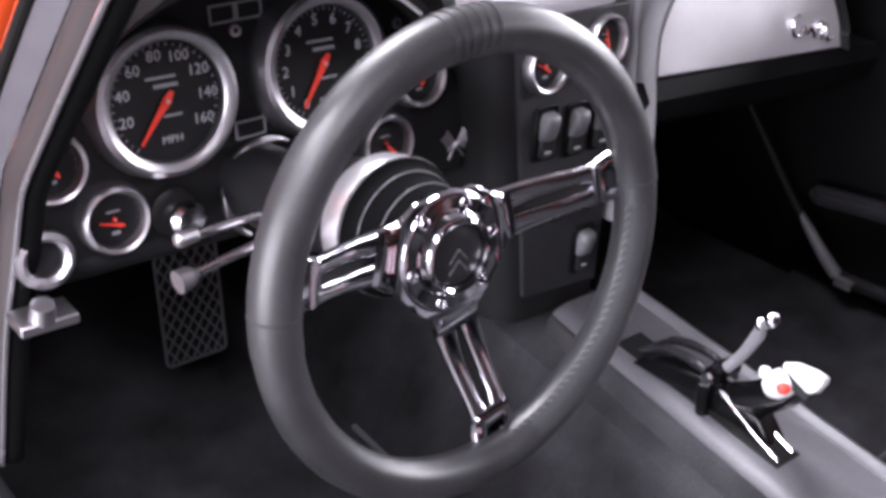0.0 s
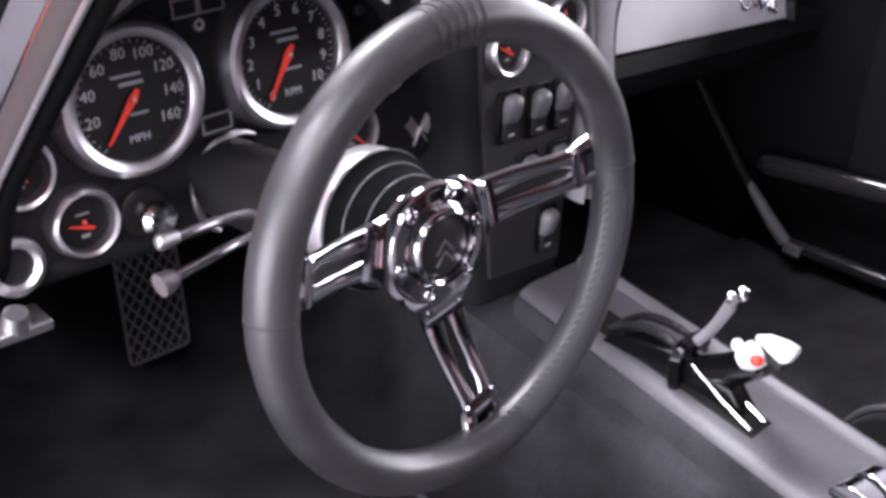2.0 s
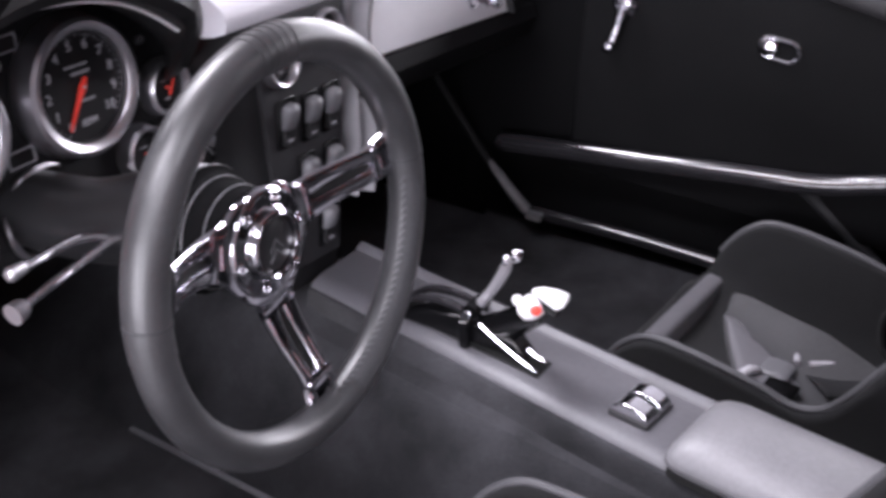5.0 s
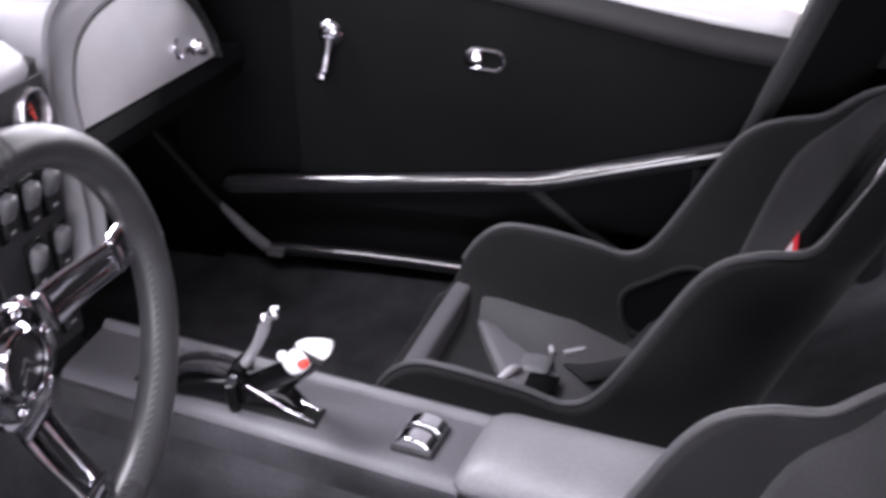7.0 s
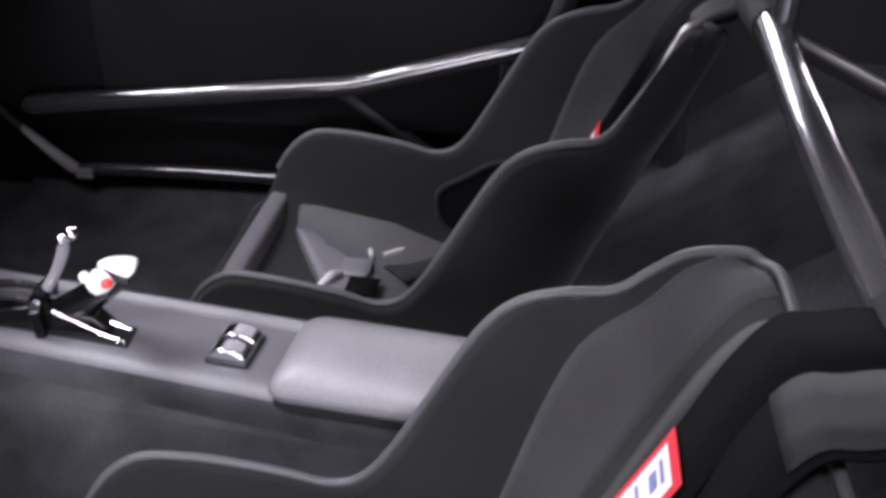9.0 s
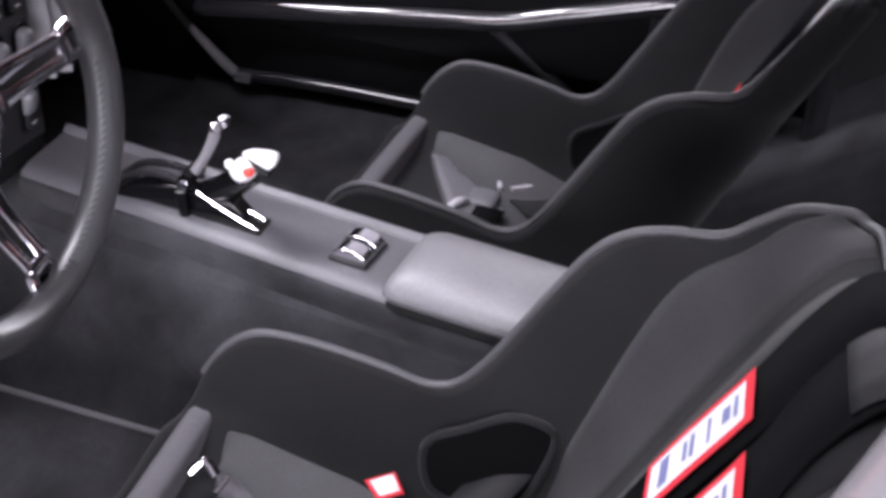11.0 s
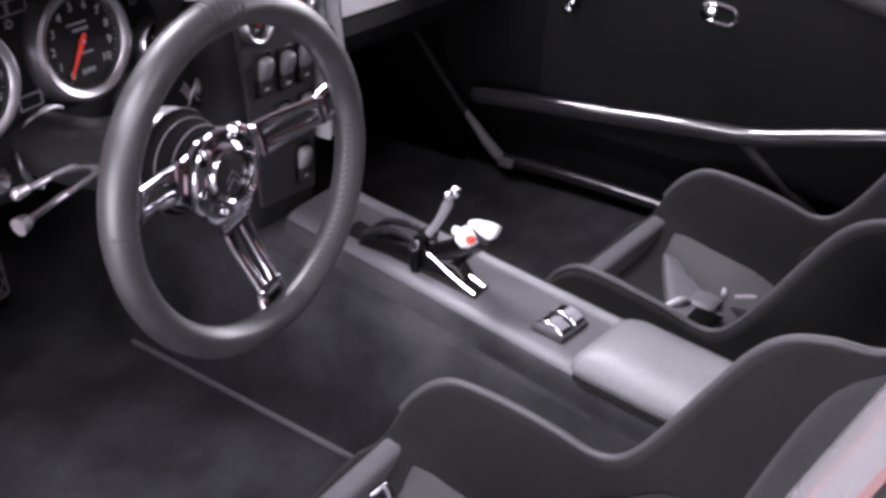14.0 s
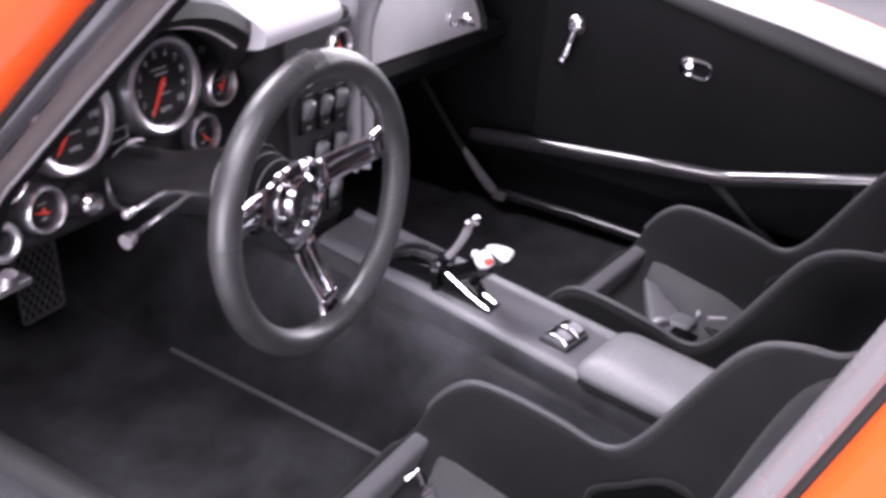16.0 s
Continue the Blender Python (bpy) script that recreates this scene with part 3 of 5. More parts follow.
crank = part("crank", joined(tube([(0.628, 0.122, 0.752), (0.622, 0.125, 0.725), (0.616, 0.130, 0.694)], [0.011, 0.007, 0.009], 12), moved(lathe([(0.004, 0), (0.02, 0.0), (0.021, 0.006), (0.014, 0.014), (0.006, 0.016)], 24), axes((0.64, 0.122, 0.757), (0, -1, 0), (0, 0, 1)))), "crank_metal", door, "chrome window crank")
part("crank_knob", moved(lathe([(0.002, 0), (0.008, 0.001), (0.010, 0.008), (0.008, 0.018), (0.002, 0.02)], 20), axes((0.616, 0.130, 0.694), (0, -1, 0), (0, 0, 1))), "crank_metal", crank)
PULL = axes((0.641, -0.125, 0.7335), (0, -1, -0.08), (0, 0, 1))
pull = part("door_pull", moved(tube([(x, y, 0.006) for x, y in rounded(0.058, 0.030, 0.0145, 6)], 0.0042, 10, closed=True, sharp=True), PULL), "chrome", door, "chrome door release surround")
part("pull_socket", moved(prism(rounded(0.054, 0.026, 0.012, 6), 0.0, 0.004), PULL), "rubber", pull, "dark recess")
part("release_knob", moved(lathe([(0.004, 0.002), (0.013, 0.003), (0.0145, 0.009), (0.011, 0.016), (0.003, 0.018)], 24), PULL @ Matrix.Translation((-0.016, 0, 0))), "chrome", pull, "chrome release knob")

# ---- roll cage ----
cage = thing("roll_cage", (CX, -0.75, 0.25), "glossy black tubular roll cage with door bars", "roll cage")
part("door_bar", tube([(0.620, 0.300, 0.486), (0.622, 0.285, 0.488), (0.625, 0.10, 0.508), (0.625, -0.12, 0.535), (0.625, -0.225, 0.548), (0.625, -0.33, 0.577), (0.622, -0.50, 0.627), (0.615, -0.74, 0.70)], 0.0165, 16), "black_tube", cage)
part("sill_bar", tube([(0.672, 0.272, 0.344), (0.685, 0.15, 0.342), (0.69, 0.0, 0.340), (0.685, -0.45, 0.332), (0.68, -0.8, 0.325)], 0.0125, 14), "black_tube", cage)
# one strut: upper length dark, lit foot paler, light and shade as colour
strut = part("front_strut", tube([(0.575, 0.452, 0.63), (0.590, 0.428, 0.586), (0.640, 0.346, 0.440), (0.650, 0.320, 0.408)], [0.004, 0.005, 0.0065, 0.0075], 14), "rubber", cage)
part("strut_foot", tube([(0.641, 0.344, 0.438), (0.648, 0.322, 0.410), (0.656, 0.290, 0.372), (0.661, 0.268, 0.350)], [0.005, 0.0085, 0.0105, 0.0105], 14), "strut", strut, "strut foot, its lit end paler in colour")
part("foot_bracket", joined(box(0.652, 0.664, 0.236, 0.266, 0.346, 0.352), box(0.652, 0.656, 0.236, 0.266, 0.336, 0.352)), "strut", strut, bevel=0.0015)
part("cross_strut", tube([(0.632, -0.198, 0.536), (0.645, -0.222, 0.512), (0.655, -0.313, 0.441), (0.662, -0.40, 0.375), (0.67, -0.45, 0.34)], 0.0105, 12), "vinyl", cage)
part("cross_strut", tube([(0.622, -0.46, 0.60), (0.65, -0.455, 0.48), (0.67, -0.45, 0.34)], 0.010, 12), "black_tube", cage)
part("harness_bar", tube([(0.60, -0.762, 0.810), (0.30, -0.752, 0.835), (0.14, -0.748, 0.845), (-0.08, -0.750, 0.835), (-0.30, -0.770, 0.805), (-0.60, -0.800, 0.775)], 0.0190, 20), "bright_tube", cage)
part("diagonal", tube([(0.125, -0.752, 0.845), (0.125, -0.756, 1.0), (0.125, -0.764, 1.19)], 0.0130, 20), "bright_tube", cage)
part("rear_brace", tube([(0.112, -0.758, 0.846), (0.107, -0.89, 0.784), (0.097, -1.15, 0.655)], 0.0110, 20), "bright_tube", cage)
part("hoop_leg", tube([(0.63, -0.74, 0.30), (0.62, -0.72, 0.65), (0.60, -0.74, 0.95), (0.52, -0.76, 1.15), (0.30, -0.77, 1.20), (-0.2, -0.77, 1.20), (-0.50, -0.76, 1.14), (-0.60, -0.74, 0.9), (-0.62, -0.75, 0.30)], 0.019, 16), "black_tube", cage)

# ---- dashboard ----
def dash_y(z):
    return 0.2395 + 0.12 * z


dash = thing("dashboard", (-0.1, 0.32, 0.69), "black twin-cowl dashboard with silver top and glovebox plate", "dashboard")
cl = smooth_line([(-0.608, 0.70, 0), (-0.604, 0.775, 0), (-0.588, 0.835, 0), (-0.556, 0.888, 0), (-0.50, 0.932, 0), (-0.41, 0.955, 0), (-0.32, 0.945, 0), (-0.25, 0.91, 0), (-0.185, 0.85, 0), (-0.15, 0.78, 0), (-0.125, 0.70, 0)], 5)
back = smooth_line([(-0.608, 0.70, 0), (-0.602, 0.765, 0), (-0.578, 0.815, 0), (-0.540, 0.850, 0), (-0.49, 0.872, 0), (-0.415, 0.914, 0), (-0.315, 0.938, 0), (-0.235, 0.905, 0), (-0.155, 0.86, 0), (-0.107, 0.79, 0), (-0.086, 0.70, 0)], 5)
for p in cl + back:
    p.x = max(p.x, -0.577)
face = [(p.x, dash_y(p.y), p.y) for p in back]
k = len(face)
part("cluster_panel", (face + [(x, y + 0.012, z) for x, y, z in face], [tuple(range(k)), tuple(range(2 * k - 1, k - 1, -1))] + [(i, (i + 1) % k, k + (i + 1) % k, k + i) for i in range(k)]), "vinyl_dark", dash, "flat black instrument panel", smooth=False)
# the hood over the instruments: an arch that comes out towards the driver
hood = []
mid = Vector((-0.37, 0.78, 0))
for off, yy in ((0.0, 0.348), (0.0, 0.235), (0.004, 0.215), (0.016, 0.207), (0.034, 0.215), (0.044, 0.240), (0.042, 0.29), (0.025, 0.36), (-0.02, 0.44), (-0.06, 0.50)):
    row = []
    for i, p in enumerate(cl):
        d = (p - mid).normalized()
        inner = p.x > -0.32
        w = max(0.0 if inner else 0.15, min(1.0, (p.y - (0.79 if inner else 0.68)) / 0.12))
        left = max(0.0, min(1.0, (p.x + 0.44) / 0.18))
        if yy == 0.348:
            row.append((back[i].x, yy, back[i].y))
            continue
        q = p + d * off * max(0.15, min(1.0, (p.x + 0.60) / 0.16))
        full = Vector((q.x, yy * w + (0.345 if inner else 0.33) * (1 - w) if yy < 0.33 else max(yy, 0.36), q.y))
        if yy > 0.25:
            # at the outer end the hood shrinks to a thin lip that runs back to the panel
            t = min(1.0, (yy - 0.24) / 0.12)
            e = p.lerp(back[i], t) + d * 0.004
            full = full * left + Vector((e.x, 0.245 + 0.098 * t if w > 0.9 else 0.335 + 0.01 * t, e.y)) * (1 - left)
        if p.x < -0.50 and p.y < 0.90:
            # no lip at the outer end, where the panel meets the door seal
            k = max(0.0, min(1.0, (p.x + 0.577) / 0.06))
            full = full * k + Vector((back[i].x, 0.349, back[i].y)) * (1 - k)
        row.append(tuple(full))
    hood.append(row)
part("driver_cowl", grid(hood), "cowl_black", dash, "black padded instrument hood")
part("cowl_bead", tube([(p.x, 0.2325, p.y - 0.001) for p in cl[14:-14:2]], 0.0021, 8), "plate", dash, "thin bright bead")
# lower edge of the cluster
part("lower_roll", tube([(-0.575, 0.335, 0.695), (-0.45, 0.332, 0.690), (-0.30, 0.332, 0.690), (-0.10, 0.332, 0.695)], 0.012, 12), "vinyl_dark", dash)
part("under_panel", box(-0.577, 0.60, 0.36, 0.62, 0.66, 0.70), "vinyl_dark", dash)
# top pad between and behind the cowls
tops = [[(x, y + dy, z) for y, z in ((0.278, 0.858), (0.264, 0.864), (0.261, 0.874), (0.266, 0.888), (0.285, 0.899), (0.38, 0.912), (0.62, 0.918), (0.62, 0.86), (0.30, 0.853))] for x, dy in ((-0.135, 0.0), (-0.1, 0.0), (0.0, 0.0), (0.040, 0.0), (0.054, 0.004), (0.062, 0.014), (0.066, 0.030))]
part("top_pad", loft(tops), "silver", dash, "light grey padded dash top", angle=50)
part("rear_top", loft([[(x, 0.34, 0.875), (x, 0.34, 0.905), (x, 0.36, 0.914), (x, 0.62, 0.918), (x, 0.62, 0.875)] for x in (0.064, 0.3, 0.60)]), "silver", dash, "light grey dash top behind the cowl", bevel=0.004)
# centre stack
stack = [[(xl - 0.002, 0.345, z), (xl - 0.001, 0.318, z), (xl + 0.001, 0.300, z), (xl + 0.005, 0.288, z), (xl + 0.012, 0.278, z), (xl + 0.022, 0.2715, z), (xl + 0.036, 0.2695, z), (0.072, 0.2685, z), (0.082, 0.274, z), (0.088, 0.29, z), (0.088, 0.5, z), (xl - 0.002, 0.5, z)] for z, xl in ((0.50, -0.066), (0.60, -0.078), (0.70, -0.091), (0.80, -0.104), (0.875, -0.114))]
part("tower", loft(stack), "vinyl_dark", dash, "black tapering centre stack", angle=40)
pan = [(-0.040, 0.535), (0.078, 0.525), (0.078, 0.862), (-0.088, 0.862), (-0.079, 0.80), (-0.056, 0.65)]
part("switch_panel", ([(x, 0.2655, z) for x, z in pan] + [(x, 0.275, z) for x, z in pan], [tuple(range(6)), tuple(range(11, 5, -1))] + [(i, (i + 1) % 6, 6 + (i + 1) % 6, 6 + i) for i in range(6)]), "vinyl", dash, "dark grey switch panel", bevel=0.0015)
# passenger side: arched surround and glovebox door
arch = smooth_line([(0.126, 0.767, 0), (0.127, 0.79, 0), (0.136, 0.823, 0), (0.165, 0.860, 0), (0.21, 0.880, 0), (0.27, 0.889, 0), (0.34, 0.889, 0), (0.40, 0.880, 0), (0.45, 0.858, 0), (0.485, 0.818, 0), (0.503, 0.78, 0), (0.509, 0.747, 0)], 5)
gl = [(p.x, 0.262 + 0.20 * (p.y - 0.76), p.y) for p in arch]
k = len(gl)
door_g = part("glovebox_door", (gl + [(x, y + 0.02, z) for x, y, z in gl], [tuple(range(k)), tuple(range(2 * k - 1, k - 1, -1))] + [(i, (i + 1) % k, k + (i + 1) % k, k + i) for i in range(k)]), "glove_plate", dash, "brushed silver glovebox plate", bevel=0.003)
mid = Vector((0.31, 0.76, 0))


def cove(points, profile):
    """A moulded band that runs round the arch; the profile is (distance outwards, depth)."""
    rows = []
    for off, yy in profile:
        row = []
        for p in points:
            d = (p - mid).normalized() if p.y > 0.767 else Vector((-1, 0, 0))
            wide = off * max(0.48, min(1.0, 0.48 + 0.52 * (p.y - 0.80) / 0.07))
            row.append((p.x + d.x * wide, yy + 0.20 * (max(p.y, 0.70) - 0.76) * (yy < 0.3), p.y + d.y * wide))
        rows.append(row)
    return grid(rows)


part("passenger_cowl", cove([Vector((0.120, 0.60, 0)), Vector((0.123, 0.68, 0)), Vector((0.125, 0.73, 0))] + arch[:34], ((0.004, 0.285), (0.004, 0.258), (0.007, 0.250), (0.012, 0.250), (0.020, 0.258), (0.032, 0.266), (0.044, 0.267), (0.054, 0.263), (0.060, 0.258), (0.066, 0.262), (0.068, 0.30), (0.068, 0.40))), "cove_grey", dash, "light grey coved surround of the glovebox")
part("cowl_edge", cove(arch, ((0.0015, 0.285), (0.0015, 0.253), (0.0035, 0.249), (0.0060, 0.250), (0.0075, 0.262), (0.0075, 0.285))), "vinyl_dark", dash, "dark rim of the glovebox")
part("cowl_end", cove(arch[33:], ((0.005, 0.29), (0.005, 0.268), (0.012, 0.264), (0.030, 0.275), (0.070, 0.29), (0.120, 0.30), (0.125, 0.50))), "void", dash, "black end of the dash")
part("knee_roll", loft([[(x, y, z - 0.02 * (x - 0.11) / 0.4) for y, z in ((0.262, 0.765), (0.252, 0.745), (0.262, 0.715), (0.30, 0.69), (0.45, 0.68), (0.45, 0.768))] for x in (0.10, 0.25, 0.40, 0.53, 0.60)]), "door_vinyl", dash, "black padded lower edge")
# cursive nameplate as one plain stroke
def script(x):
    return 0.785 - 0.03 * (x - 0.41) / 0.1


stroke = [(0.405, script(0.405) + 0.017), (0.392, script(0.4) + 0.008), (0.395, script(0.4) - 0.008), (0.408, script(0.41) - 0.006), (0.416, script(0.42) + 0.004), (0.424, script(0.42) - 0.004), (0.432, script(0.43) + 0.006),
          (0.440, script(0.44) - 0.004), (0.448, script(0.45) + 0.006), (0.455, script(0.46) + 0.018), (0.457, script(0.46) - 0.002), (0.466, script(0.47) + 0.016), (0.468, script(0.47) - 0.003), (0.480, script(0.48) + 0.003)]
part("nameplate", tube([(x, 0.2585 + 0.20 * (z - 0.76), z) for x, z in stroke], 0.0028, 8, 5), "chrome", door_g, "chrome script emblem")

# ---- instruments ----


def gauge(name, x, z, r, label, numbers, needle_deg, group, hub=(0, 0), out=0.012):
    """A round instrument: turned bezel, black dial with ticks and figures, red needle."""
    y = dash_y(z)
    m = axes((x, y - out, z), (1, 0, 0), (0, 0.119, 0.993))
    g = thing(name, (x, y, z), label, "gauge", group)
    part("bezel", moved(lathe([(r * 0.80, -0.010), (r * 0.80, 0.0), (r * 0.84, 0.003), (r * 0.92, 0.0045), (r * 0.985, 0.002), (r * 1.005, -0.003), (r * 1.03, -0.008), (r * 1.06, -out + 0.001), (r * 1.06, -out - 0.002)], 56, cap=False), m), "satin", g, "satin silver bezel")
    dial = part("dial", moved(lathe([(0.0005, -0.0065), (r * 0.81, -0.0065)], 48, cap=False), m), "face", g, "black dial")
    ticks = []
    count = len(numbers)
    for i, (word, a) in enumerate(numbers):
        d = Vector((math.cos(radians(a)), math.sin(radians(a)), 0))
        t = Vector((-d.y, d.x, 0))
        for r0, r1, w in ((0.70, 0.77, 0.009),):
            p0, p1 = d * r * r0, d * r * r1
            hw = t * r * w
            ticks.append(([tuple(m @ Vector((*(p0 - hw).xy, -0.0062))), tuple(m @ Vector((*(p0 + hw).xy, -0.0062))), tuple(m @ Vector((*(p1 + hw).xy, -0.0062))), tuple(m @ Vector((*(p1 - hw).xy, -0.0062)))], [(0, 1, 2, 3)]))
        for part_way in ((0.25, 0.5, 0.75) if r > 0.05 else (0.5,)) if i < count - 1 else ():
            b = a + (numbers[i + 1][1] - a) * part_way
            d2 = Vector((math.cos(radians(b)), math.sin(radians(b)), 0))
            t2 = Vector((-d2.y, d2.x, 0)) * r * (0.011 if part_way == 0.5 else 0.007)
            ticks.append(([tuple(m @ Vector((*(d2 * r * q + s * t2).xy, -0.0062))) for q, s in ((0.71, -1), (0.71, 1), (0.755, 1), (0.755, -1))], [(0, 1, 2, 3)]))
    part("ticks", joined(*ticks), "grey_print", dial, "pale dial marks", smooth=False)
    for word, a in numbers:
        if word:
            d = Vector((math.cos(radians(a)), math.sin(radians(a)), 0)) * r * 0.60
            part("numeral", text_geo(word, r * 0.205, m @ Matrix.Translation((d.x, d.y, -0.0060)), 0.0002), "white", dial, smooth=False)
    big = r > 0.05
    if big:
        part("unit_lettering", text_geo("MPH" if name == "speedometer" else "RPM", r * 0.15, m @ Matrix.Translation((r * 0.04, -r * 0.52, -0.0060)), 0.0002), "white", dial, smooth=False)
    bars = [(-0.04, 0.31, 0.42, 0.035), (0.08, -0.20, 0.26, 0.035), (0.02, 0.20, 0.34, 0.05)] if big else [(0.0, 0.22, 0.40, 0.05), (0.02, -0.42, 0.26, 0.10)]
    for bx, by, bw, bh in bars:
        part("dial_bar", moved(prism([(r * (bx + sx * bw / 2), r * (by + sy * bh / 2)) for sx, sy in ((-1, -1), (1, -1), (1, 1), (-1, 1))], -0.0063, -0.0060), m), "grey_print", dial, "unreadable print as a plain bar", smooth=False)
    hx, hy = hub[0] * r, hub[1] * r
    d = Vector((math.cos(radians(needle_deg)), math.sin(radians(needle_deg)), 0))
    t = Vector((-d.y, d.x, 0))
    ln = r * (0.66 if big else 0.62)
    o = Vector((hx, hy, 0))
    outline = [o - d * ln * 0.22 - t * r * 0.030, o - d * ln * 0.22 + t * r * 0.030, o + t * r * 0.062, o + d * ln * 0.30 + t * r * 0.040, o + d * ln + t * r * 0.016, o + d * ln - t * r * 0.016, o + d * ln * 0.30 - t * r * 0.040, o - t * r * 0.062]
    part("needle", moved(prism([(p.x, p.y) for p in outline], -0.0050, -0.0040), m), "needle", g, "red pointer", smooth=False)
    part("needle_hub", moved(lathe([(r * 0.060, -0.0050), (r * 0.058, -0.003), (r * 0.040, -0.0022)], 16), m), "needle", g)
    part("hub_pin", moved(lathe([(r * 0.026, -0.0030), (r * 0.024, -0.0016), (r * 0.010, -0.0012)], 12), m), "white", g, "small pale hub pin")
    return g


speed = [(str(v) if v in (20, 40, 60, 80, 100, 120, 140, 160) else "", 232 - i * 33.0) for i, v in enumerate((0, 20, 40, 60, 80, 100, 120, 140, 160))]
gauge("speedometer", -0.4360, 0.8275, 0.0660, "large round speedometer, black dial, satin bezel, red needle", speed, 232, "dash gauges", out=0.020)
revs = [(str(v) if v else "0", 240 - i * 28.0) for i, v in enumerate(range(0, 11))]
gauge("tachometer", -0.2750, 0.8345, 0.0690, "large round tachometer, black dial, satin bezel, red needle", revs, 238, "dash gauges", out=0.020)
small = [("", 200 - 35 * i) for i in range(7)]
for gx, gz, na in ((-0.4930, 0.7330, 165), (-0.2035, 0.7410, 320), (-0.1590, 0.8010, 60), (-0.5410, 0.7890, 120)):
    gauge("small_gauge", gx, gz, 0.0305, "small round gauge, black dial, satin bezel, red needle", small, na, "small dash gauges", hub=(0.15, -0.2), out=0.014)
for gx, gz, na in ((-0.045, 0.812, 150), (0.042, 0.826, 100)):
    g = gauge("small_gauge", gx, gz, 0.0285, "small round gauge in the centre stack, pale bezel", small, na, "small dash gauges", hub=(0.15, -0.2), out=0.014)
    g.matrix_basis = Matrix.Translation((gx, 0.272, gz))

# small fittings on the instrument panel
ring = thing("blank_port", (-0.556, dash_y(0.711), 0.711), "small round port with a pale bezel", "vent", "dash fittings")
part("bezel", moved(lathe([(0.016, -0.006), (0.016, 0.004), (0.020, 0.008), (0.025, 0.006), (0.026, 0.0)], 36, cap=False), axes((-0.556, dash_y(0.711) - 0.004, 0.711), (1, 0, 0), (0, 0.119, 0.993))), "satin", ring)
part("well", moved(lathe([(0.001, -0.005), (0.0165, -0.005)], 24, cap=False), axes((-0.556, dash_y(0.711) - 0.004, 0.711), (1, 0, 0), (0, 0.119, 0.993))), "rubber", ring)
for kx, kz in ((-0.435, 0.722),):
    knob = thing("pull_switch", (kx, dash_y(kz), kz), "round chrome pull knob on the dash", "knob", "dash fittings")
    km = axes((kx, dash_y(kz), kz), (1, 0, 0), (0, 0.119, 0.993))
    part("escutcheon", moved(lathe([(0.004, 0), (0.022, 0), (0.022, 0.003), (0.016, 0.006), (0.004, 0.006)], 32), km), "black_plastic", knob)
    part("cap", moved(lathe([(0.008, 0.004), (0.009, 0.020), (0.016, 0.024), (0.0165, 0.032), (0.012, 0.037), (0.002, 0.038)], 32), km), "chrome", knob)
for wx, wz, ww in ((-0.3500, 0.7823, 0.030), (-0.3690, 0.8880, 0.024), (-0.3420, 0.8888, 0.024)):
    lens = thing("warning_light", (wx, dash_y(wz), wz), "small dark rectangular warning light in a thin frame", "warning light", "dash fittings")
    wm = axes((wx, dash_y(wz), wz), (1, 0, 0.03), (0, 0.119, 0.993))
    part("frame", moved(joined(*[prism([(cx + sx * hw, cy + sy * hh) for sx, sy in ((-1, -1), (1, -1), (1, 1), (-1, 1))], 0, 0.002) for cx, cy, hw, hh in ((0, 0.0075, ww / 2, 0.0009), (0, -0.0075, ww / 2, 0.0009), (-ww / 2, 0, 0.0009, 0.0083), (ww / 2, 0, 0.0009, 0.0083))]), wm), "grey_print", lens, smooth=False)
    part("lens", moved(prism(rounded(ww - 0.002, 0.013, 0.002), 0, 0.0012), wm), "face", lens, smooth=False)
for sx, sz in ((-0.3573, 0.8718), (-0.1791, 0.8545)):
    screw = thing("dash_screw", (sx, dash_y(sz), sz), "small bright socket screw in the dash", "screw", "dash fittings")
    sm = axes((sx, dash_y(sz), sz), (1, 0, 0), (0, 0.119, 0.993))
    part("head", moved(lathe([(0.0025, 0.002), (0.003, 0.0035), (0.0052, 0.003), (0.0056, 0.0)], 20, cap=False), sm), "satin", screw)
    part("socket", moved(lathe([(0.0003, 0.002), (0.0027, 0.002)], 12, cap=False), sm), "rubber", screw)
badge = thing("crossed_flag_badge", (-0.109, dash_y(0.719), 0.719), "small chrome badge of two crossed shapes", "badge", "dash fittings")
bm_ = axes((-0.109, dash_y(0.719) - 0.003, 0.719), (1, 0, 0), (0, 0.119, 0.993))


def bar(w, h, x, y, z, thick=0.0022):
    return moved(prism([(-w / 2, -h / 2), (w / 2, -h / 2), (w / 2, h / 2), (-w / 2, h / 2)], 0, thick), Matrix.Translation((x, y, z)))


for side, lift, name in ((-1, 0.0, "left_shape"), (1, 0.0018, "right_shape")):
    turn = bm_ @ Matrix.Translation((0, 0, lift)) @ Matrix.Rotation(radians(-side * 35), 4, "Z")
    flag = [bar(0.0026, 0.038, 0, 0, 0), bar(0.0045, 0.016, side * 0.0045, 0.009, 0.0004), bar(0.0035, 0.015, side * 0.0095, 0.0085, 0.0008), bar(0.012, 0.0026, side * 0.0065, 0.0165, 0.0006), bar(0.012, 0.0026, side * 0.0065, 0.0015, 0.0006)]
    part(name, moved(joined(*flag), turn), "satin", badge, smooth=False, bevel=0.0004)

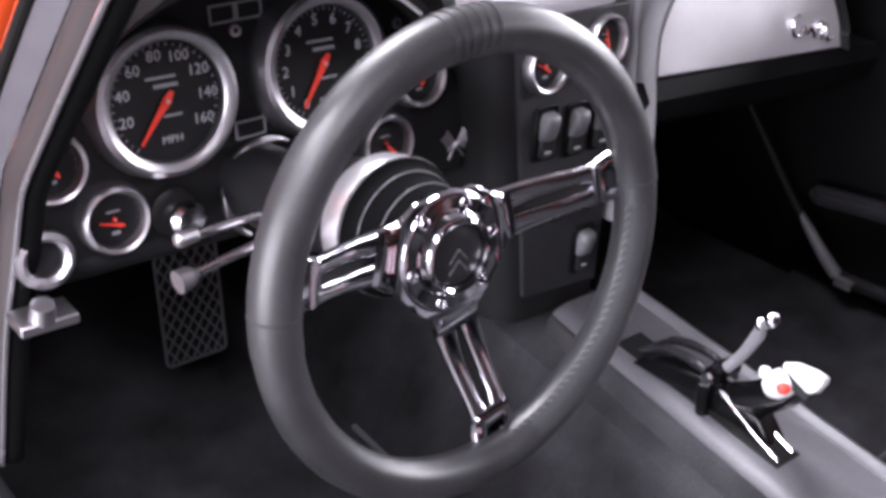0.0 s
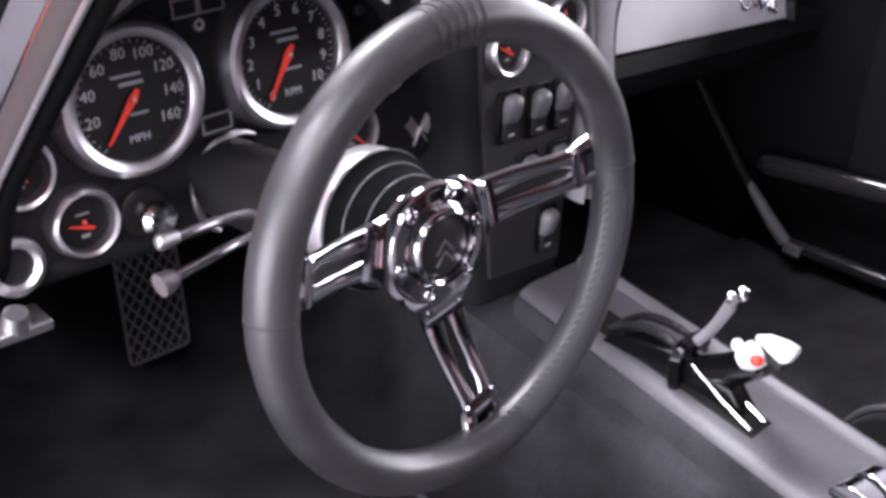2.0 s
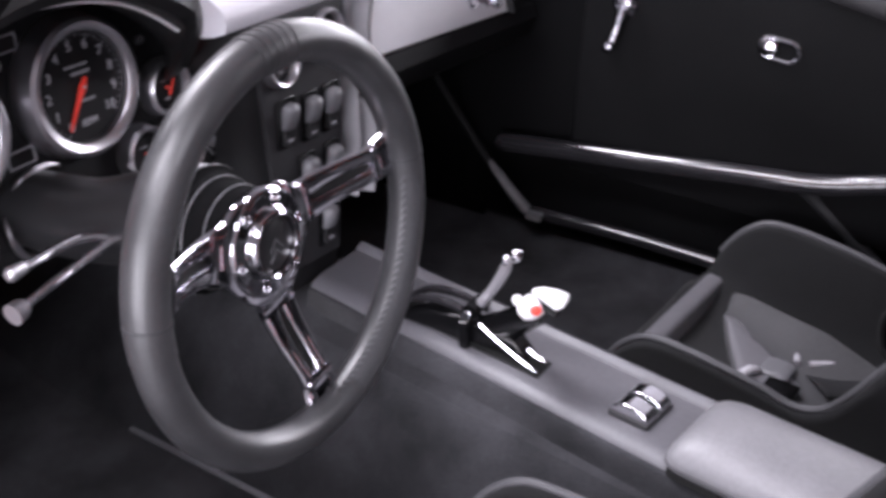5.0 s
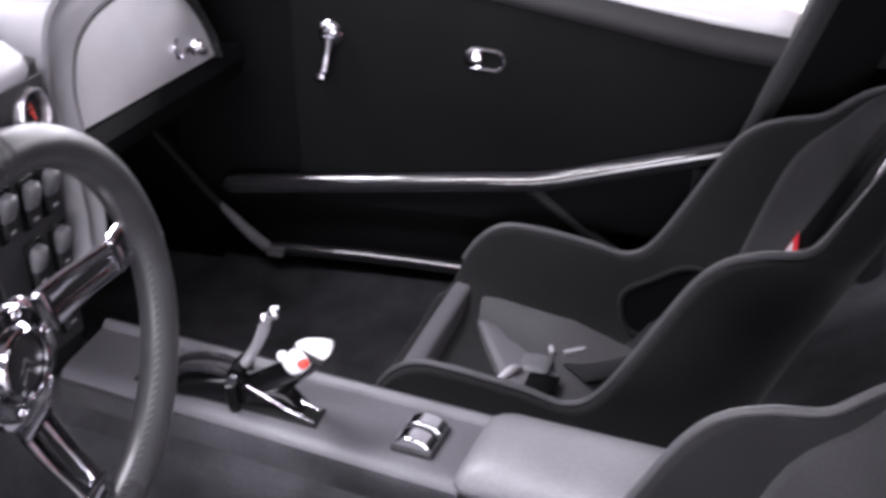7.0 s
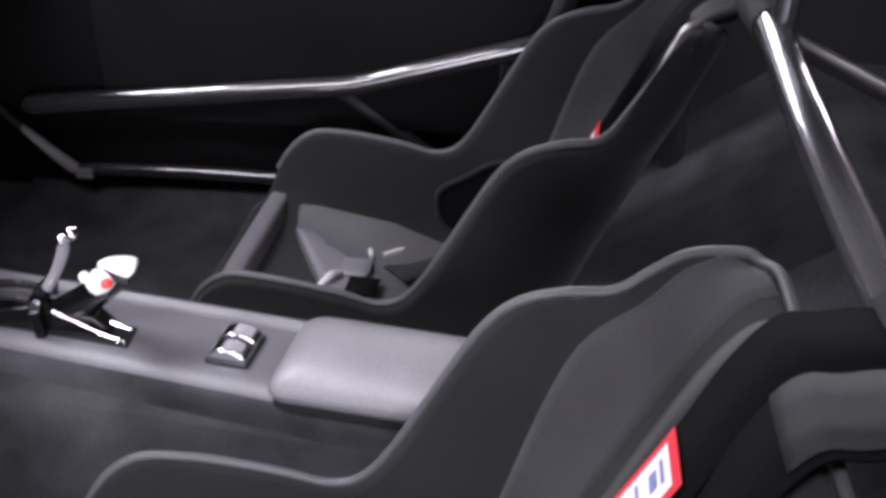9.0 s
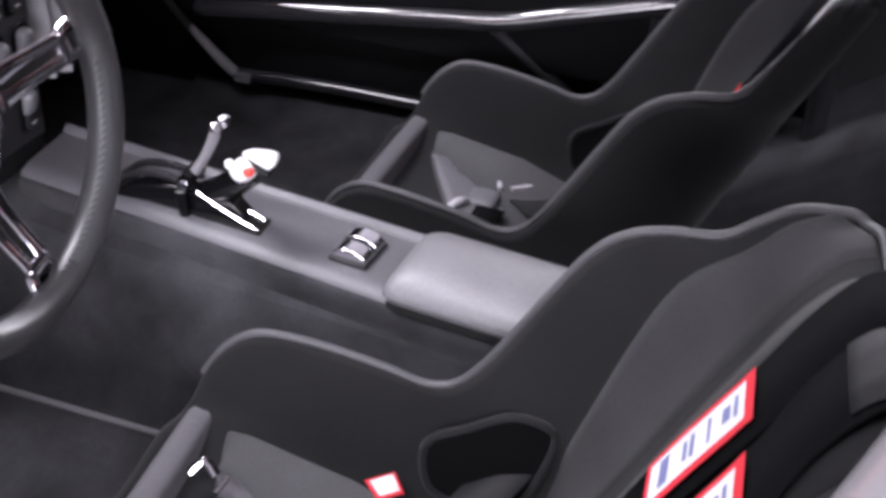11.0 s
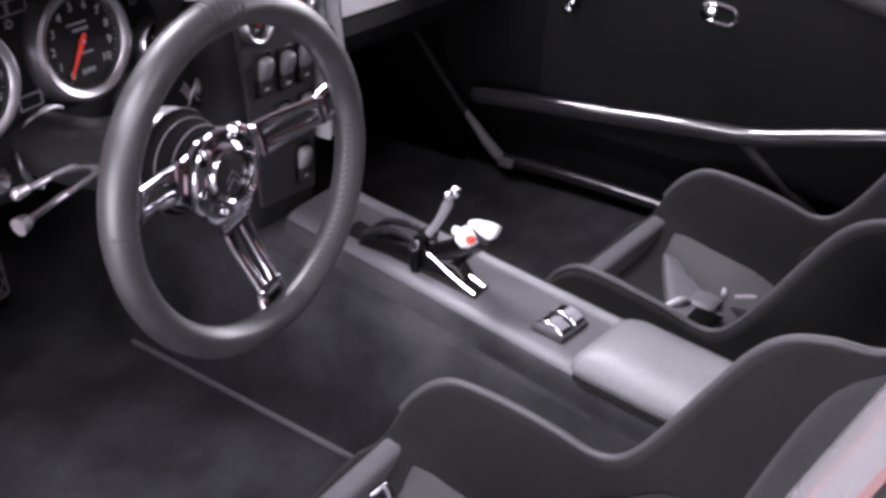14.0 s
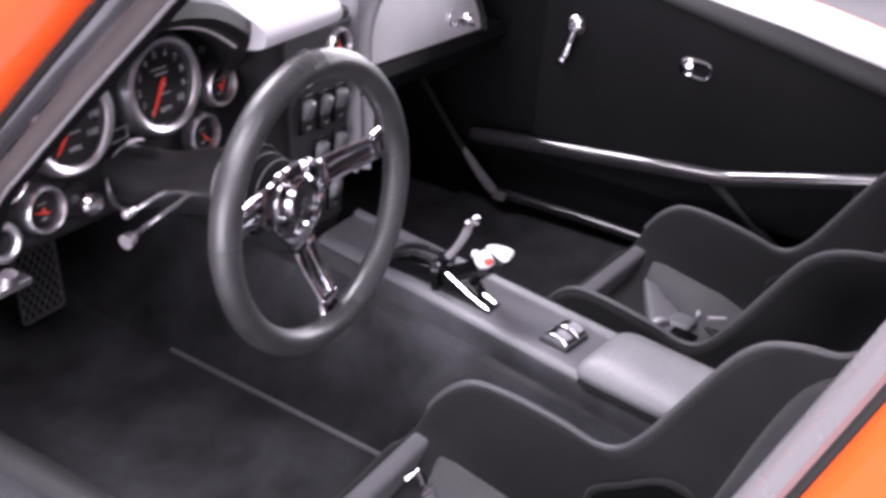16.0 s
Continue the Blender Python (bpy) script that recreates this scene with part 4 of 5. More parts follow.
# rocker switches of the centre stack
def rocker(x, z):
    s = thing("rocker_switch", (x, 0.2655, z), "dark grey rocker switch with pale marks", "switch", "centre stack switches")
    m = axes((x, 0.2655, z), (1, 0, 0), (0, 0, 1))
    part("housing", moved(prism(rounded(0.032, 0.062, 0.004), 0, 0.003), m), "gloss_black", s, bevel=0.001)
    # the top-lit half is paler than the lower one by its colour
    part("lower_half", moved(prism(rounded(0.021, 0.026, 0.005), 0.003, 0.0085), Matrix(m) @ Matrix.Translation((0, -0.0135, 0))), "black_plastic", s, "black lower half", bevel=0.0015)
    prof = [(-0.0065, 0.004), (-0.0060, 0.0095), (-0.002, 0.0120), (0.004, 0.0145), (0.012, 0.0168), (0.019, 0.0175), (0.0232, 0.0155), (0.0247, 0.010), (0.0250, 0.004)]
    part("paddle", moved(loft([[(xx, yy * (1 - 0.35 * (abs(xx) / 0.0115) ** 6), 0.004 + (zz - 0.004) * (1 - 0.55 * (abs(xx) / 0.0115) ** 4)) for yy, zz in prof] for xx in (-0.0115, -0.0108, -0.0095, -0.007, -0.0035, 0.0, 0.0035, 0.007, 0.0095, 0.0108, 0.0115)]), m), "switch", s, "grey rounded paddle, its top light in the colour", angle=60)
    part("mark", moved(box(-0.0045, 0.0045, -0.0205, -0.0182, 0.0084, 0.0092), m), "white", s, smooth=False)


for x, z in ((-0.0345, 0.735), (0.0105, 0.731), (0.050, 0.731), (0.004, 0.655), (0.054, 0.655), (0.046, 0.576)):
    rocker(x, z)

# ---- steering column, stalks and wheel ----
WC = Vector((-0.365, -0.001, 0.7955))
WM = axes(WC, (1, 0, 0), (0, 0.1097, 0.9940))  # z of this pose looks at the driver
col = thing("steering_column", (-0.365, 0.33, 0.72), "black steering column with bright cup and chrome stalks", "steering column")
part("shroud", tube([WM @ Vector((0, 0, -0.120)), WM @ Vector((0.002, -0.003, -0.160)), (-0.356, 0.235, 0.748), (-0.350, 0.335, 0.731)], [0.046, 0.042, 0.039, 0.038], 32), "black_plastic", col, "black column shroud")
part("cup", moved(lathe([(0.046, -0.121), (0.0515, -0.120), (0.0535, -0.117), (0.0542, -0.112), (0.0542, -0.0965), (0.0535, -0.0945), (0.050, -0.0940)], 64, cap=False), WM), "cup_silver", col, "bright turned cup")
part("hub_adapter", moved(lathe([(0.050, -0.0955), (0.0548, -0.0945), (0.0556, -0.0925), (0.0552, -0.0895), (0.0530, -0.0880), (0.0505, -0.0865), (0.0490, -0.0835), (0.0478, -0.0770), (0.0460, -0.0750), (0.0440, -0.0720), (0.0432, -0.0600), (0.0415, -0.0575), (0.038, -0.040)], 64), WM), "void", col, "black stepped hub adapter")
for ring_r, ring_z in ((0.0553, -0.0915), (0.0480, -0.0780), (0.0433, -0.0600)):
    part("ring_edge", moved(tube([(ring_r * math.cos(radians(a)), ring_r * math.sin(radians(a)), ring_z) for a in range(0, 360, 8)], 0.0007, 6, closed=True, sharp=True), WM), "switch", col, "thin bright ring edge")
part("escutcheon", tube([(-0.340 + 0.045 * math.cos(radians(a)), 0.318, 0.725 + 0.049 * math.sin(radians(a))) for a in range(62, 250, 10)], [0.0018, 0.0040, 0.0055, 0.0055, 0.0042, 0.0022], 12), "satin", col, "bright half-round collar")
st = part("turn_stalk", tube([(-0.395, 0.175, 0.766), (-0.44, 0.17, 0.782), (-0.505, 0.16, 0.786)], 0.0042, 12), "chrome", col, "chrome turn signal stalk")
part("tip", tube([(-0.498, 0.161, 0.7862), (-0.512, 0.159, 0.7868), (-0.516, 0.159, 0.787)], [0.005, 0.0065, 0.004], 12), "satin", st)
st = part("tilt_stalk", tube([(-0.395, 0.17, 0.765), (-0.45, 0.165, 0.760), (-0.508, 0.16, 0.753)], 0.0042, 12), "chrome", col, "chrome lower stalk")
part("tip", tube([(-0.500, 0.161, 0.754), (-0.506, 0.160, 0.7532), (-0.516, 0.159, 0.752)], [0.0045, 0.0085, 0.0095], 14), "satin", st)

RR, RT = 0.1655, 0.0169
wheel = thing("steering_wheel", WC, "three-spoke charcoal leather steering wheel with chrome spokes", "steering wheel")


def rim(a0, a1, r, n=20, closed=False):
    steps = max(8, int(abs(a1 - a0) / 3))
    ring = []
    for i in range(steps + 1):
        a = radians(a0 + (a1 - a0) * i / steps)
        ring.append([(math.cos(a) * (RR + r * math.cos(2 * math.pi * q / n)), math.sin(a) * (RR + r * math.cos(2 * math.pi * q / n)), 1.04 * r * math.sin(2 * math.pi * q / n)) for q in range(n)])
    return moved(loft(ring), WM)


TURN_W = 3.0
part("rim_top", rim(6.5 + TURN_W, 182 + TURN_W, RT, 24), "wheel", wheel, "smooth charcoal leather upper rim")
part("rim_bottom", rim(173 + TURN_W, 366.5 + TURN_W, RT * 0.965, 24), "wheel", wheel, "charcoal leather lower rim")
for a in (6.5 + TURN_W, 173 + TURN_W):
    part("seam", rim(a - 0.35, a + 0.35, RT + 0.0005, 24), "wheel_dark", wheel)
for i in range(6):
    a = 84.0 + TURN_W + i * 2.7
    part("ridge", rim(a - 0.75, a + 0.75, RT + 0.0009, 24), "wheel", wheel)
# inner perforated band with its lacing on the grips
for a0, a1 in ((285 + TURN_W, 360 + TURN_W),):
    vs = []
    for i in range(40):
        a = radians(a0 + (a1 - a0) * i / 39)
        vs.append([(math.cos(a) * (RR - (RT + 0.0004) * math.cos(b)), math.sin(a) * (RR - (RT + 0.0004) * math.cos(b)), (RT + 0.0004) * math.sin(b)) for b in (radians(x) for x in (20, 35, 50, 65, 80))])
    part("perforated_band", moved(grid(vs), WM), "wheel_dark", wheel, "perforated leather grip band")
for i in range(30):
    a = radians(280 + TURN_W + 80 * i / 29)
    p = Vector((math.cos(a), math.sin(a), 0))
    q = [p * (RR - (RT + 0.0004) * math.cos(radians(b))) + Vector((0, 0, (RT + 0.0004) * math.sin(radians(b)))) for b in (16, 30)]
    t = Vector((-math.sin(a), math.cos(a), 0)) * 0.0025
    part("stitch", tube([WM @ (q[0] - t), WM @ (q[1] + t)], 0.0008, 6, sharp=True), "stitch", wheel)

HUB = -0.030
# along a spoke: distance from the axis, half its width, height; flat at the hub, one bend, a ramp and a flat end at the rim
STATIONS = ((0.022, 0.0400, 0.0), (0.034, 0.0385, 0.0), (0.041, 0.0330, 0.0), (0.047, 0.0270, -0.0006), (0.0520, 0.0240, -0.0018), (0.0555, 0.0226, -0.0030), (0.0600, 0.0214, -0.0036), (0.066, 0.0205, -0.0030), (0.085, 0.0190, 0.0022),
            (0.105, 0.0178, 0.0105), (0.120, 0.0172, 0.0175), (0.1275, 0.0172, 0.0210), (0.1325, 0.0176, 0.0228), (0.1365, 0.0182, 0.0226), (0.1430, 0.0196, 0.0238), (0.1500, 0.0216, 0.0262), (0.1560, 0.0230, 0.0285))
SLOT_IN, SLOT_OUT = 7, 11  # the stations between which the slot runs


def bar_section(x, y0, y1, z, c=0.0019):
    """A bar's section with a slightly crowned face and both upper edges rounded off."""
    w = y1 - y0
    return [(x, y0, z - 0.0020), (x, y0 + 0.3 * c, z - 0.0002), (x, y0 + c, z + 0.0011), (x, y0 + 0.32 * w, z + 0.0016), (x, y1 - 0.32 * w, z + 0.0016), (x, y1 - c, z + 0.0011), (x, y1 - 0.3 * c, z - 0.0002), (x, y1, z - 0.0020), (x, y1, z - 0.0045), (x, y0, z - 0.0045)]


def spoke(angle):
    """A polished plate from the hub to the rim with a long slot through its ramp."""
    m = WM @ Matrix.Rotation(radians(angle), 4, "Z")
    st = [(x, hw, HUB + z) for x, hw, z in STATIONS]
    pieces = [loft([bar_section(p.x, -p.y, p.y, p.z) for p in smooth_line(run, 3)]) for run in (st[:SLOT_IN + 1], st[SLOT_OUT:])]
    for s in (-1, 1):
        bars = []
        for i, (x, hw, z) in enumerate(st[SLOT_IN:SLOT_OUT + 1]):
            inner = (0.0022, 0.0040, 0.0043, 0.0040, 0.0022)[i]
            bars.append(bar_section(x, min(s * inner, s * hw), max(s * inner, s * hw), z))
        pieces.append(loft(bars))
    return m, moved(joined(*pieces), m)


for ang in (12.0, 171.0, 279.0):
    m, geo = spoke(ang)
    sp = part("spoke", geo, "mirror_chrome", wheel, "polished chrome spoke", angle=42)
    part("slot_floor", moved(grid([[(x, -0.0045, HUB + z - 0.0034), (x, 0.0045, HUB + z - 0.0034)] for x, hw, z in STATIONS[SLOT_IN:SLOT_OUT + 1]]), m), "rubber", sp, "dark slot")
    part("end_step", moved(loft([[(x, -hw * 0.93, HUB + z), (x, -hw * 0.93, HUB + z + h), (x, -hw * 0.88, HUB + z + h + 0.0012), (x, hw * 0.88, HUB + z + h + 0.0012), (x, hw * 0.93, HUB + z + h), (x, hw * 0.93, HUB + z)] for x, hw, z, h in ((0.1290, 0.0172, 0.0216, 0.0012), (0.1300, 0.0174, 0.0220, 0.0020), (0.1330, 0.0177, 0.0228, 0.0022), (0.1350, 0.0180, 0.0227, 0.0012))]), m), "mirror_chrome", sp, "stepped spoke end")
part("hub_plate", moved(lathe([(0.034, HUB - 0.012), (0.0445, HUB - 0.010), (0.0470, HUB - 0.004), (0.0462, HUB + 0.0015), (0.0440, HUB + 0.0040), (0.0425, HUB + 0.0046), (0.0345, HUB + 0.0050), (0.0322, HUB + 0.0060), (0.0300, HUB + 0.0100), (0.0285, HUB + 0.0128), (0.0268, HUB + 0.0138), (0.0250, HUB + 0.0128), (0.0240, HUB + 0.0100), (0.0236, HUB + 0.005)], 72, cap=False), WM), "mirror_chrome", wheel, "polished stepped hub plate")
part("horn_button", moved(lathe([(0.0238, HUB + 0.004), (0.0234, HUB + 0.0075), (0.0200, HUB + 0.0090), (0.010, HUB + 0.0102), (0.0005, HUB + 0.0104)], 48, cap=False), WM), "black_plastic", wheel, "black horn button")
for lift in (0.0, -0.0085):
    chevron = [(-0.0085, lift - 0.004), (0.0, lift + 0.0055), (0.0085, lift - 0.004), (0.0085, lift - 0.0054), (0.0, lift + 0.0040), (-0.0085, lift - 0.0054)]
    part("button_mark", moved(prism(chevron[::-1], HUB + 0.0096, HUB + 0.0108), WM), "switch", wheel, "faint grey chevron", smooth=False)
for i in range(6):
    a = radians(12 + 60 * i)
    bm2 = WM @ Matrix.Translation((0.0382 * math.cos(a), 0.0382 * math.sin(a), HUB + 0.0048))
    part("bolt", moved(lathe([(0.0054, -0.0006), (0.0052, 0.0004), (0.0046, 0.0010), (0.0040, 0.0016), (0.0028, 0.0017), (0.0022, 0.0006), (0.0004, 0.0006)], 20, cap=False), bm2), "mirror_chrome", wheel)

# ---- centre console ----
def con_left(y):
    return -0.034 + 0.182 * y


def con_right(y):
    return 0.084 + 0.165 * y


console = thing("centre_console", (0.0, -0.1, 0.46), "grey leather-wrapped centre console on the black tunnel", "console")
rows = []
for y in (0.262, 0.20, 0.1, 0.0, -0.1, -0.2, -0.3, -0.45, -0.6):
    l, r = con_left(y), con_right(y)
    z = 0.508
    rows.append([(l - 0.010, y, 0.440), (l - 0.0105, y, 0.482), (l - 0.0095, y, z - 0.018), (l - 0.006, y, z - 0.0095), (l + 0.001, y, z - 0.0038), (l + 0.010, y, z - 0.0008), (l + 0.019, y, z), (l + 0.03, y, z), (r - 0.016, y, z), (r - 0.013, y, z + 0.004), (r - 0.004, y, z + 0.007), (r + 0.004, y, z + 0.003), (r + 0.010, y, z - 0.012), (r + 0.016, y, 0.440)])
part("shell", loft(rows), "leather", console, "grey leather top")
part("side_skirt", grid([[(con_left(y) - 0.0088, y, 0.4995), (con_left(y) - 0.0118, y, 0.494), (con_left(y) - 0.0128, y, 0.478), (con_left(y) - 0.018, y, 0.455), (con_left(y) - 0.034, y, 0.41), (con_left(y) - 0.055, y, 0.35)] for y in (0.262, 0.1, -0.1, -0.3, -0.45, -0.6)]), "carpet", console, "black carpeted side skirt", solid=-0.006)
slot = [(con_left(0.165) + 0.016, 0.165), (con_left(-0.078) + 0.022, -0.078), (con_left(-0.078) + 0.059, -0.078), (con_left(0.165) + 0.056, 0.165)]
part("slot_plate", prism(slot, 0.5082, 0.5095), "rubber", console, "black shifter slot", smooth=False)

arm = thing("armrest", (-0.06, -0.38, 0.512), "grey leather armrest pad on the console", "armrest")
rows = []
def arm_ring(w, l, z, rad):
    return [(x, y, z) for x, y in rounded(w, l, rad, 5)]
AM = Matrix.Translation((-0.062, -0.395, 0)) @ Matrix.Rotation(radians(-8.0), 4, "Z")
PAD = ((0.116, 0.258, 0.512, 0.012), (0.124, 0.266, 0.516, 0.014), (0.1285, 0.2705, 0.522, 0.016), (0.1285, 0.2705, 0.529, 0.018), (0.124, 0.266, 0.536, 0.019), (0.115, 0.257, 0.5425, 0.022), (0.102, 0.244, 0.5485, 0.024), (0.082, 0.224, 0.5535, 0.026), (0.056, 0.198, 0.5570, 0.022), (0.030, 0.172, 0.5585, 0.012), (0.008, 0.150, 0.5590, 0.003))
part("pad", moved(loft([arm_ring(*q) for q in PAD]), AM), "pad_leather", arm, "soft grey leather pad", angle=80)
part("seam", moved(tube([(x, y, 0.5225) for x, y in rounded(0.1290, 0.2710, 0.016, 4)], 0.0013, 6, closed=True, sharp=True), AM), "piping", arm)
part("base", moved(loft([arm_ring(0.122, 0.264, 0.506, 0.01), arm_ring(0.122, 0.264, 0.514, 0.01)]), AM), "rubber", arm, "dark base under the pad")

# twin window switches
ws = thing("window_switches", (-0.015, -0.195, 0.508), "pair of bright rocker switches on the console", "switch")
WSM = Matrix.Translation((-0.016, -0.197, 0.508)) @ Matrix.Rotation(radians(-8.0), 4, "Z")
part("base", moved(prism(rounded(0.060, 0.050, 0.004), 0, 0.005), WSM), "black_plastic", ws, "black base", bevel=0.001)
for sx in (-0.0150, 0.0150):
    prof = [(-0.023, 0.005), (-0.0225, 0.009), (-0.018, 0.0135), (-0.010, 0.0175), (0.0, 0.019), (0.010, 0.0175), (0.018, 0.0135), (0.0225, 0.009), (0.023, 0.005)]
    part("rocker", moved(loft([[(sx + xx, yy, zz) for yy, zz in prof] for xx in (-0.0115, 0, 0.0115)]), WSM), "chrome", ws, "bright silver rocker", bevel=0.0015)

# ---- shifter ----
sh = thing("shifter", (0.01, 0.04, 0.508), "black and chrome ratchet shifter with a white and red knob", "shifter")
for off in (-0.012, 0.014):
    part("quadrant", tube([(0.03 + off, 0.135, 0.512), (0.024 + off, 0.10, 0.536), (0.017 + off, 0.055, 0.545), (0.010 + off, 0.015, 0.541)], [0.003, 0.0050, 0.0050, 0.0035], 10), "black_tube", sh, "black glossy curved guide")
part("carrier", loft([[(x + d, y, z) for d, y, z in ((0, 0.13, 0.508), (0, 0.09, 0.529), (0, 0.04, 0.538), (0, 0.0, 0.534), (0, -0.035, 0.530), (0, -0.055, 0.508))] for x in (-0.004, 0.022)]), "gloss_black", sh, "black shifter body", bevel=0.003)
part("clamp", joined(tube([(-0.010, 0.022, 0.552), (0.008, 0.022, 0.554), (0.024, 0.022, 0.552)], 0.010, 14), tube([(-0.012, 0.028, 0.54), (-0.013, 0.026, 0.52), (-0.012, 0.024, 0.507)], 0.007, 12)), "gloss_black", sh, "black clevis")
part("clamp_bolt", tube([(-0.016, 0.022, 0.552), (-0.021, 0.022, 0.552)], 0.006, 12, sharp=True), "chrome", sh)
part("release_arm", joined(tube([(0.006, 0.02, 0.555), (0.0, 0.0, 0.585), (-0.006, -0.016, 0.618), (-0.010, -0.020, 0.632)], [0.006, 0.006, 0.007, 0.005], 10), tube([(-0.010, -0.020, 0.632), (-0.016, -0.028, 0.640), (-0.020, -0.036, 0.648)], 0.0045, 10)), "silver_trim", sh, "satin release lever")
part("lever_ball", joined(*[moved(lathe([(0.0004, -r), (r * 0.7, -r * 0.7), (r, 0), (r * 0.7, r * 0.7), (0.0004, r)], 16, cap=False), Matrix.Translation(c)) for r, c in ((0.0065, (-0.011, -0.020, 0.635)), (0.0075, (-0.020, -0.036, 0.650)))]), "chrome", sh)
part("handle", loft([[(cx + rx * math.cos(radians(a)), cy + ry * math.sin(radians(a)), cz) for a in range(0, 360, 30)] for cx, cy, cz, rx, ry in ((0.008, -0.005, 0.530, 0.013, 0.03), (0.004, -0.022, 0.548, 0.014, 0.030), (-0.004, -0.045, 0.568, 0.014, 0.026), (-0.012, -0.062, 0.588, 0.012, 0.018))]), "gloss_black", sh, "black handle neck")
for off in (-0.006, 0.018):
    part("side_rod", tube([(0.004 + off, 0.012, 0.535), (-0.004 + off, -0.035, 0.518), (-0.010 + off, -0.072, 0.508)], 0.0024, 10), "chrome", sh, "bright rod")
# the knob as plain shapes: a white body with nubs, a wedge cap with a dark band
KA = Vector((0.42, -0.62, 0.66)).normalized()
KM = axes(Vector((-0.032, -0.066, 0.602)), KA.cross(Vector((-0.8, -0.13, 0.585))), Vector((0.8, 0.13, -0.585))) @ Matrix.Scale(0.84, 4)
knob = part("knob", moved(lathe([(0.0005, -0.021), (0.009, -0.019), (0.0150, -0.010), (0.0165, 0.0), (0.0145, 0.010), (0.0005, 0.014)], 24, cap=False), KM), "label_white", sh, "white rounded knob")
part("knob_nub", joined(*[moved(lathe([(0.0004, -0.006), (0.005, -0.004), (0.006, 0), (0.005, 0.004), (0.0004, 0.006)], 14, cap=False), Matrix.Translation(c)) for c in ((-0.030, -0.046, 0.602), (-0.026, -0.050, 0.594))]), "label_white", knob)
part("knob_face", moved(lathe([(0.0004, -0.006), (0.006, -0.004), (0.0078, 0), (0.006, 0.004), (0.0004, 0.006)], 18, cap=False), Matrix.Translation((-0.0425, -0.0745, 0.6050)) @ Matrix.Scale(0.9, 4)), "needle", knob, "red round spot")
CAP = axes((-0.022, -0.081, 0.613), (0.246, -0.969, -0.004), (0.445, 0.109, 0.889))
part("knob_band", moved(prism([(-0.0205, 0.0015), (-0.021, -0.004), (-0.008, -0.0135), (0.009, -0.021), (0.0125, -0.0135), (-0.0047, -0.0050)], -0.013, 0.0085), CAP), "gloss_black", knob, "black band", bevel=0.002)
part("knob_cap", moved(prism([(-0.0200, 0.0062), (-0.0190, 0.0018), (-0.0047, -0.0056), (0.0090, -0.0125), (0.0150, -0.0090), (0.0195, 0.0010), (0.0190, 0.0072), (0.0070, 0.0098), (-0.0105, 0.0098)], -0.014, 0.010), CAP), "label_white", knob, "white wedge cap", bevel=0.0035)

# ---- pedal and bracket ----
pedal = thing("pedal", (-0.29, 0.60, 0.38), "dark pedal plate with a raised diamond pattern", "pedal")
PM = axes((-0.290, 0.590, 0.450), (1, 0, 0.02), (-0.09, 0.10, 1))
part("plate", moved(prism(rounded(0.082, 0.150, 0.006), -0.006, 0), PM), "rubber", pedal, bevel=0.001)
ribs = []
for i in range(-5, 8):
    for sgn in (1, -1):
        pts = []
        for s in (-0.039, 0.039):
            pts.append((s, i * 0.022 - 0.02 + sgn * s * 1.5))
        (x0, y0), (x1, y1) = pts
        t0, t1 = 0.0, 1.0
        for bound in (-0.072, 0.072):
            if y0 != y1:
                tb = (bound - y0) / (y1 - y0)
                if (bound < 0) == (y1 > y0):
                    t0 = max(t0, tb)
                else:
                    t1 = min(t1, tb)
        if t1 > t0:
            ribs.append(tube([PM @ Vector((x0 + (x1 - x0) * t, y0 + (y1 - y0) * t, 0.001)) for t in (t0, t1)], 0.0013, 6, sharp=True))
part("tread", joined(*ribs), "switch", pedal, "grey raised diamonds")
part("border", tube([PM @ Vector((x, y, 0.001)) for x, y in rounded(0.082, 0.150, 0.006, 2)], 0.002, 6, closed=True, sharp=True), "switch", pedal)
part("arm", tube([(-0.292, 0.60, 0.51), (-0.30, 0.64, 0.60), (-0.30, 0.66, 0.68)], 0.008, 10), "rubber", pedal)
brk = thing("hinge_bracket", (-0.57, 0.30, 0.665), "small bright metal bracket with a bolt under the dash", "bracket")
part("plate", box(-0.592, -0.542, 0.290, 0.325, 0.660, 0.670), "satin", brk, bevel=0.002)
part("bolt", tube([(-0.570, 0.300, 0.668), (-0.570, 0.296, 0.684)], [0.012, 0.010], 14, sharp=True), "satin", brk, "pale bolt head")
single("kick_panel", loft([[(x, y, z) for y, z in ((0.45, 0.46), (0.62, 0.44), (0.64, 0.60), (0.46, 0.66))] for x in (-0.612, -0.60)]), "vinyl_dark", "dark vinyl kick panel beside the footwell", "panel", bevel=0.006)

# ---- bucket seats ----
SPINE = [(-0.060, 0.385), (-0.105, 0.378), (-0.19, 0.352), (-0.29, 0.332), (-0.38, 0.320), (-0.45, 0.328), (-0.50, 0.370), (-0.538, 0.45), (-0.575, 0.54), (-0.612, 0.63), (-0.650, 0.715), (-0.680, 0.760), (-0.700, 0.773)]
WING = [(-0.075, 0.395), (-0.098, 0.452), (-0.145, 0.492), (-0.215, 0.493), (-0.290, 0.483), (-0.345, 0.475), (-0.385, 0.510), (-0.430, 0.590), (-0.475, 0.670), (-0.520, 0.706), (-0.585, 0.716), (-0.628, 0.750), (-0.667, 0.774)]
HALF = [0.172, 0.188, 0.196, 0.199, 0.199, 0.199, 0.199, 0.200, 0.202, 0.203, 0.203, 0.202, 0.192]


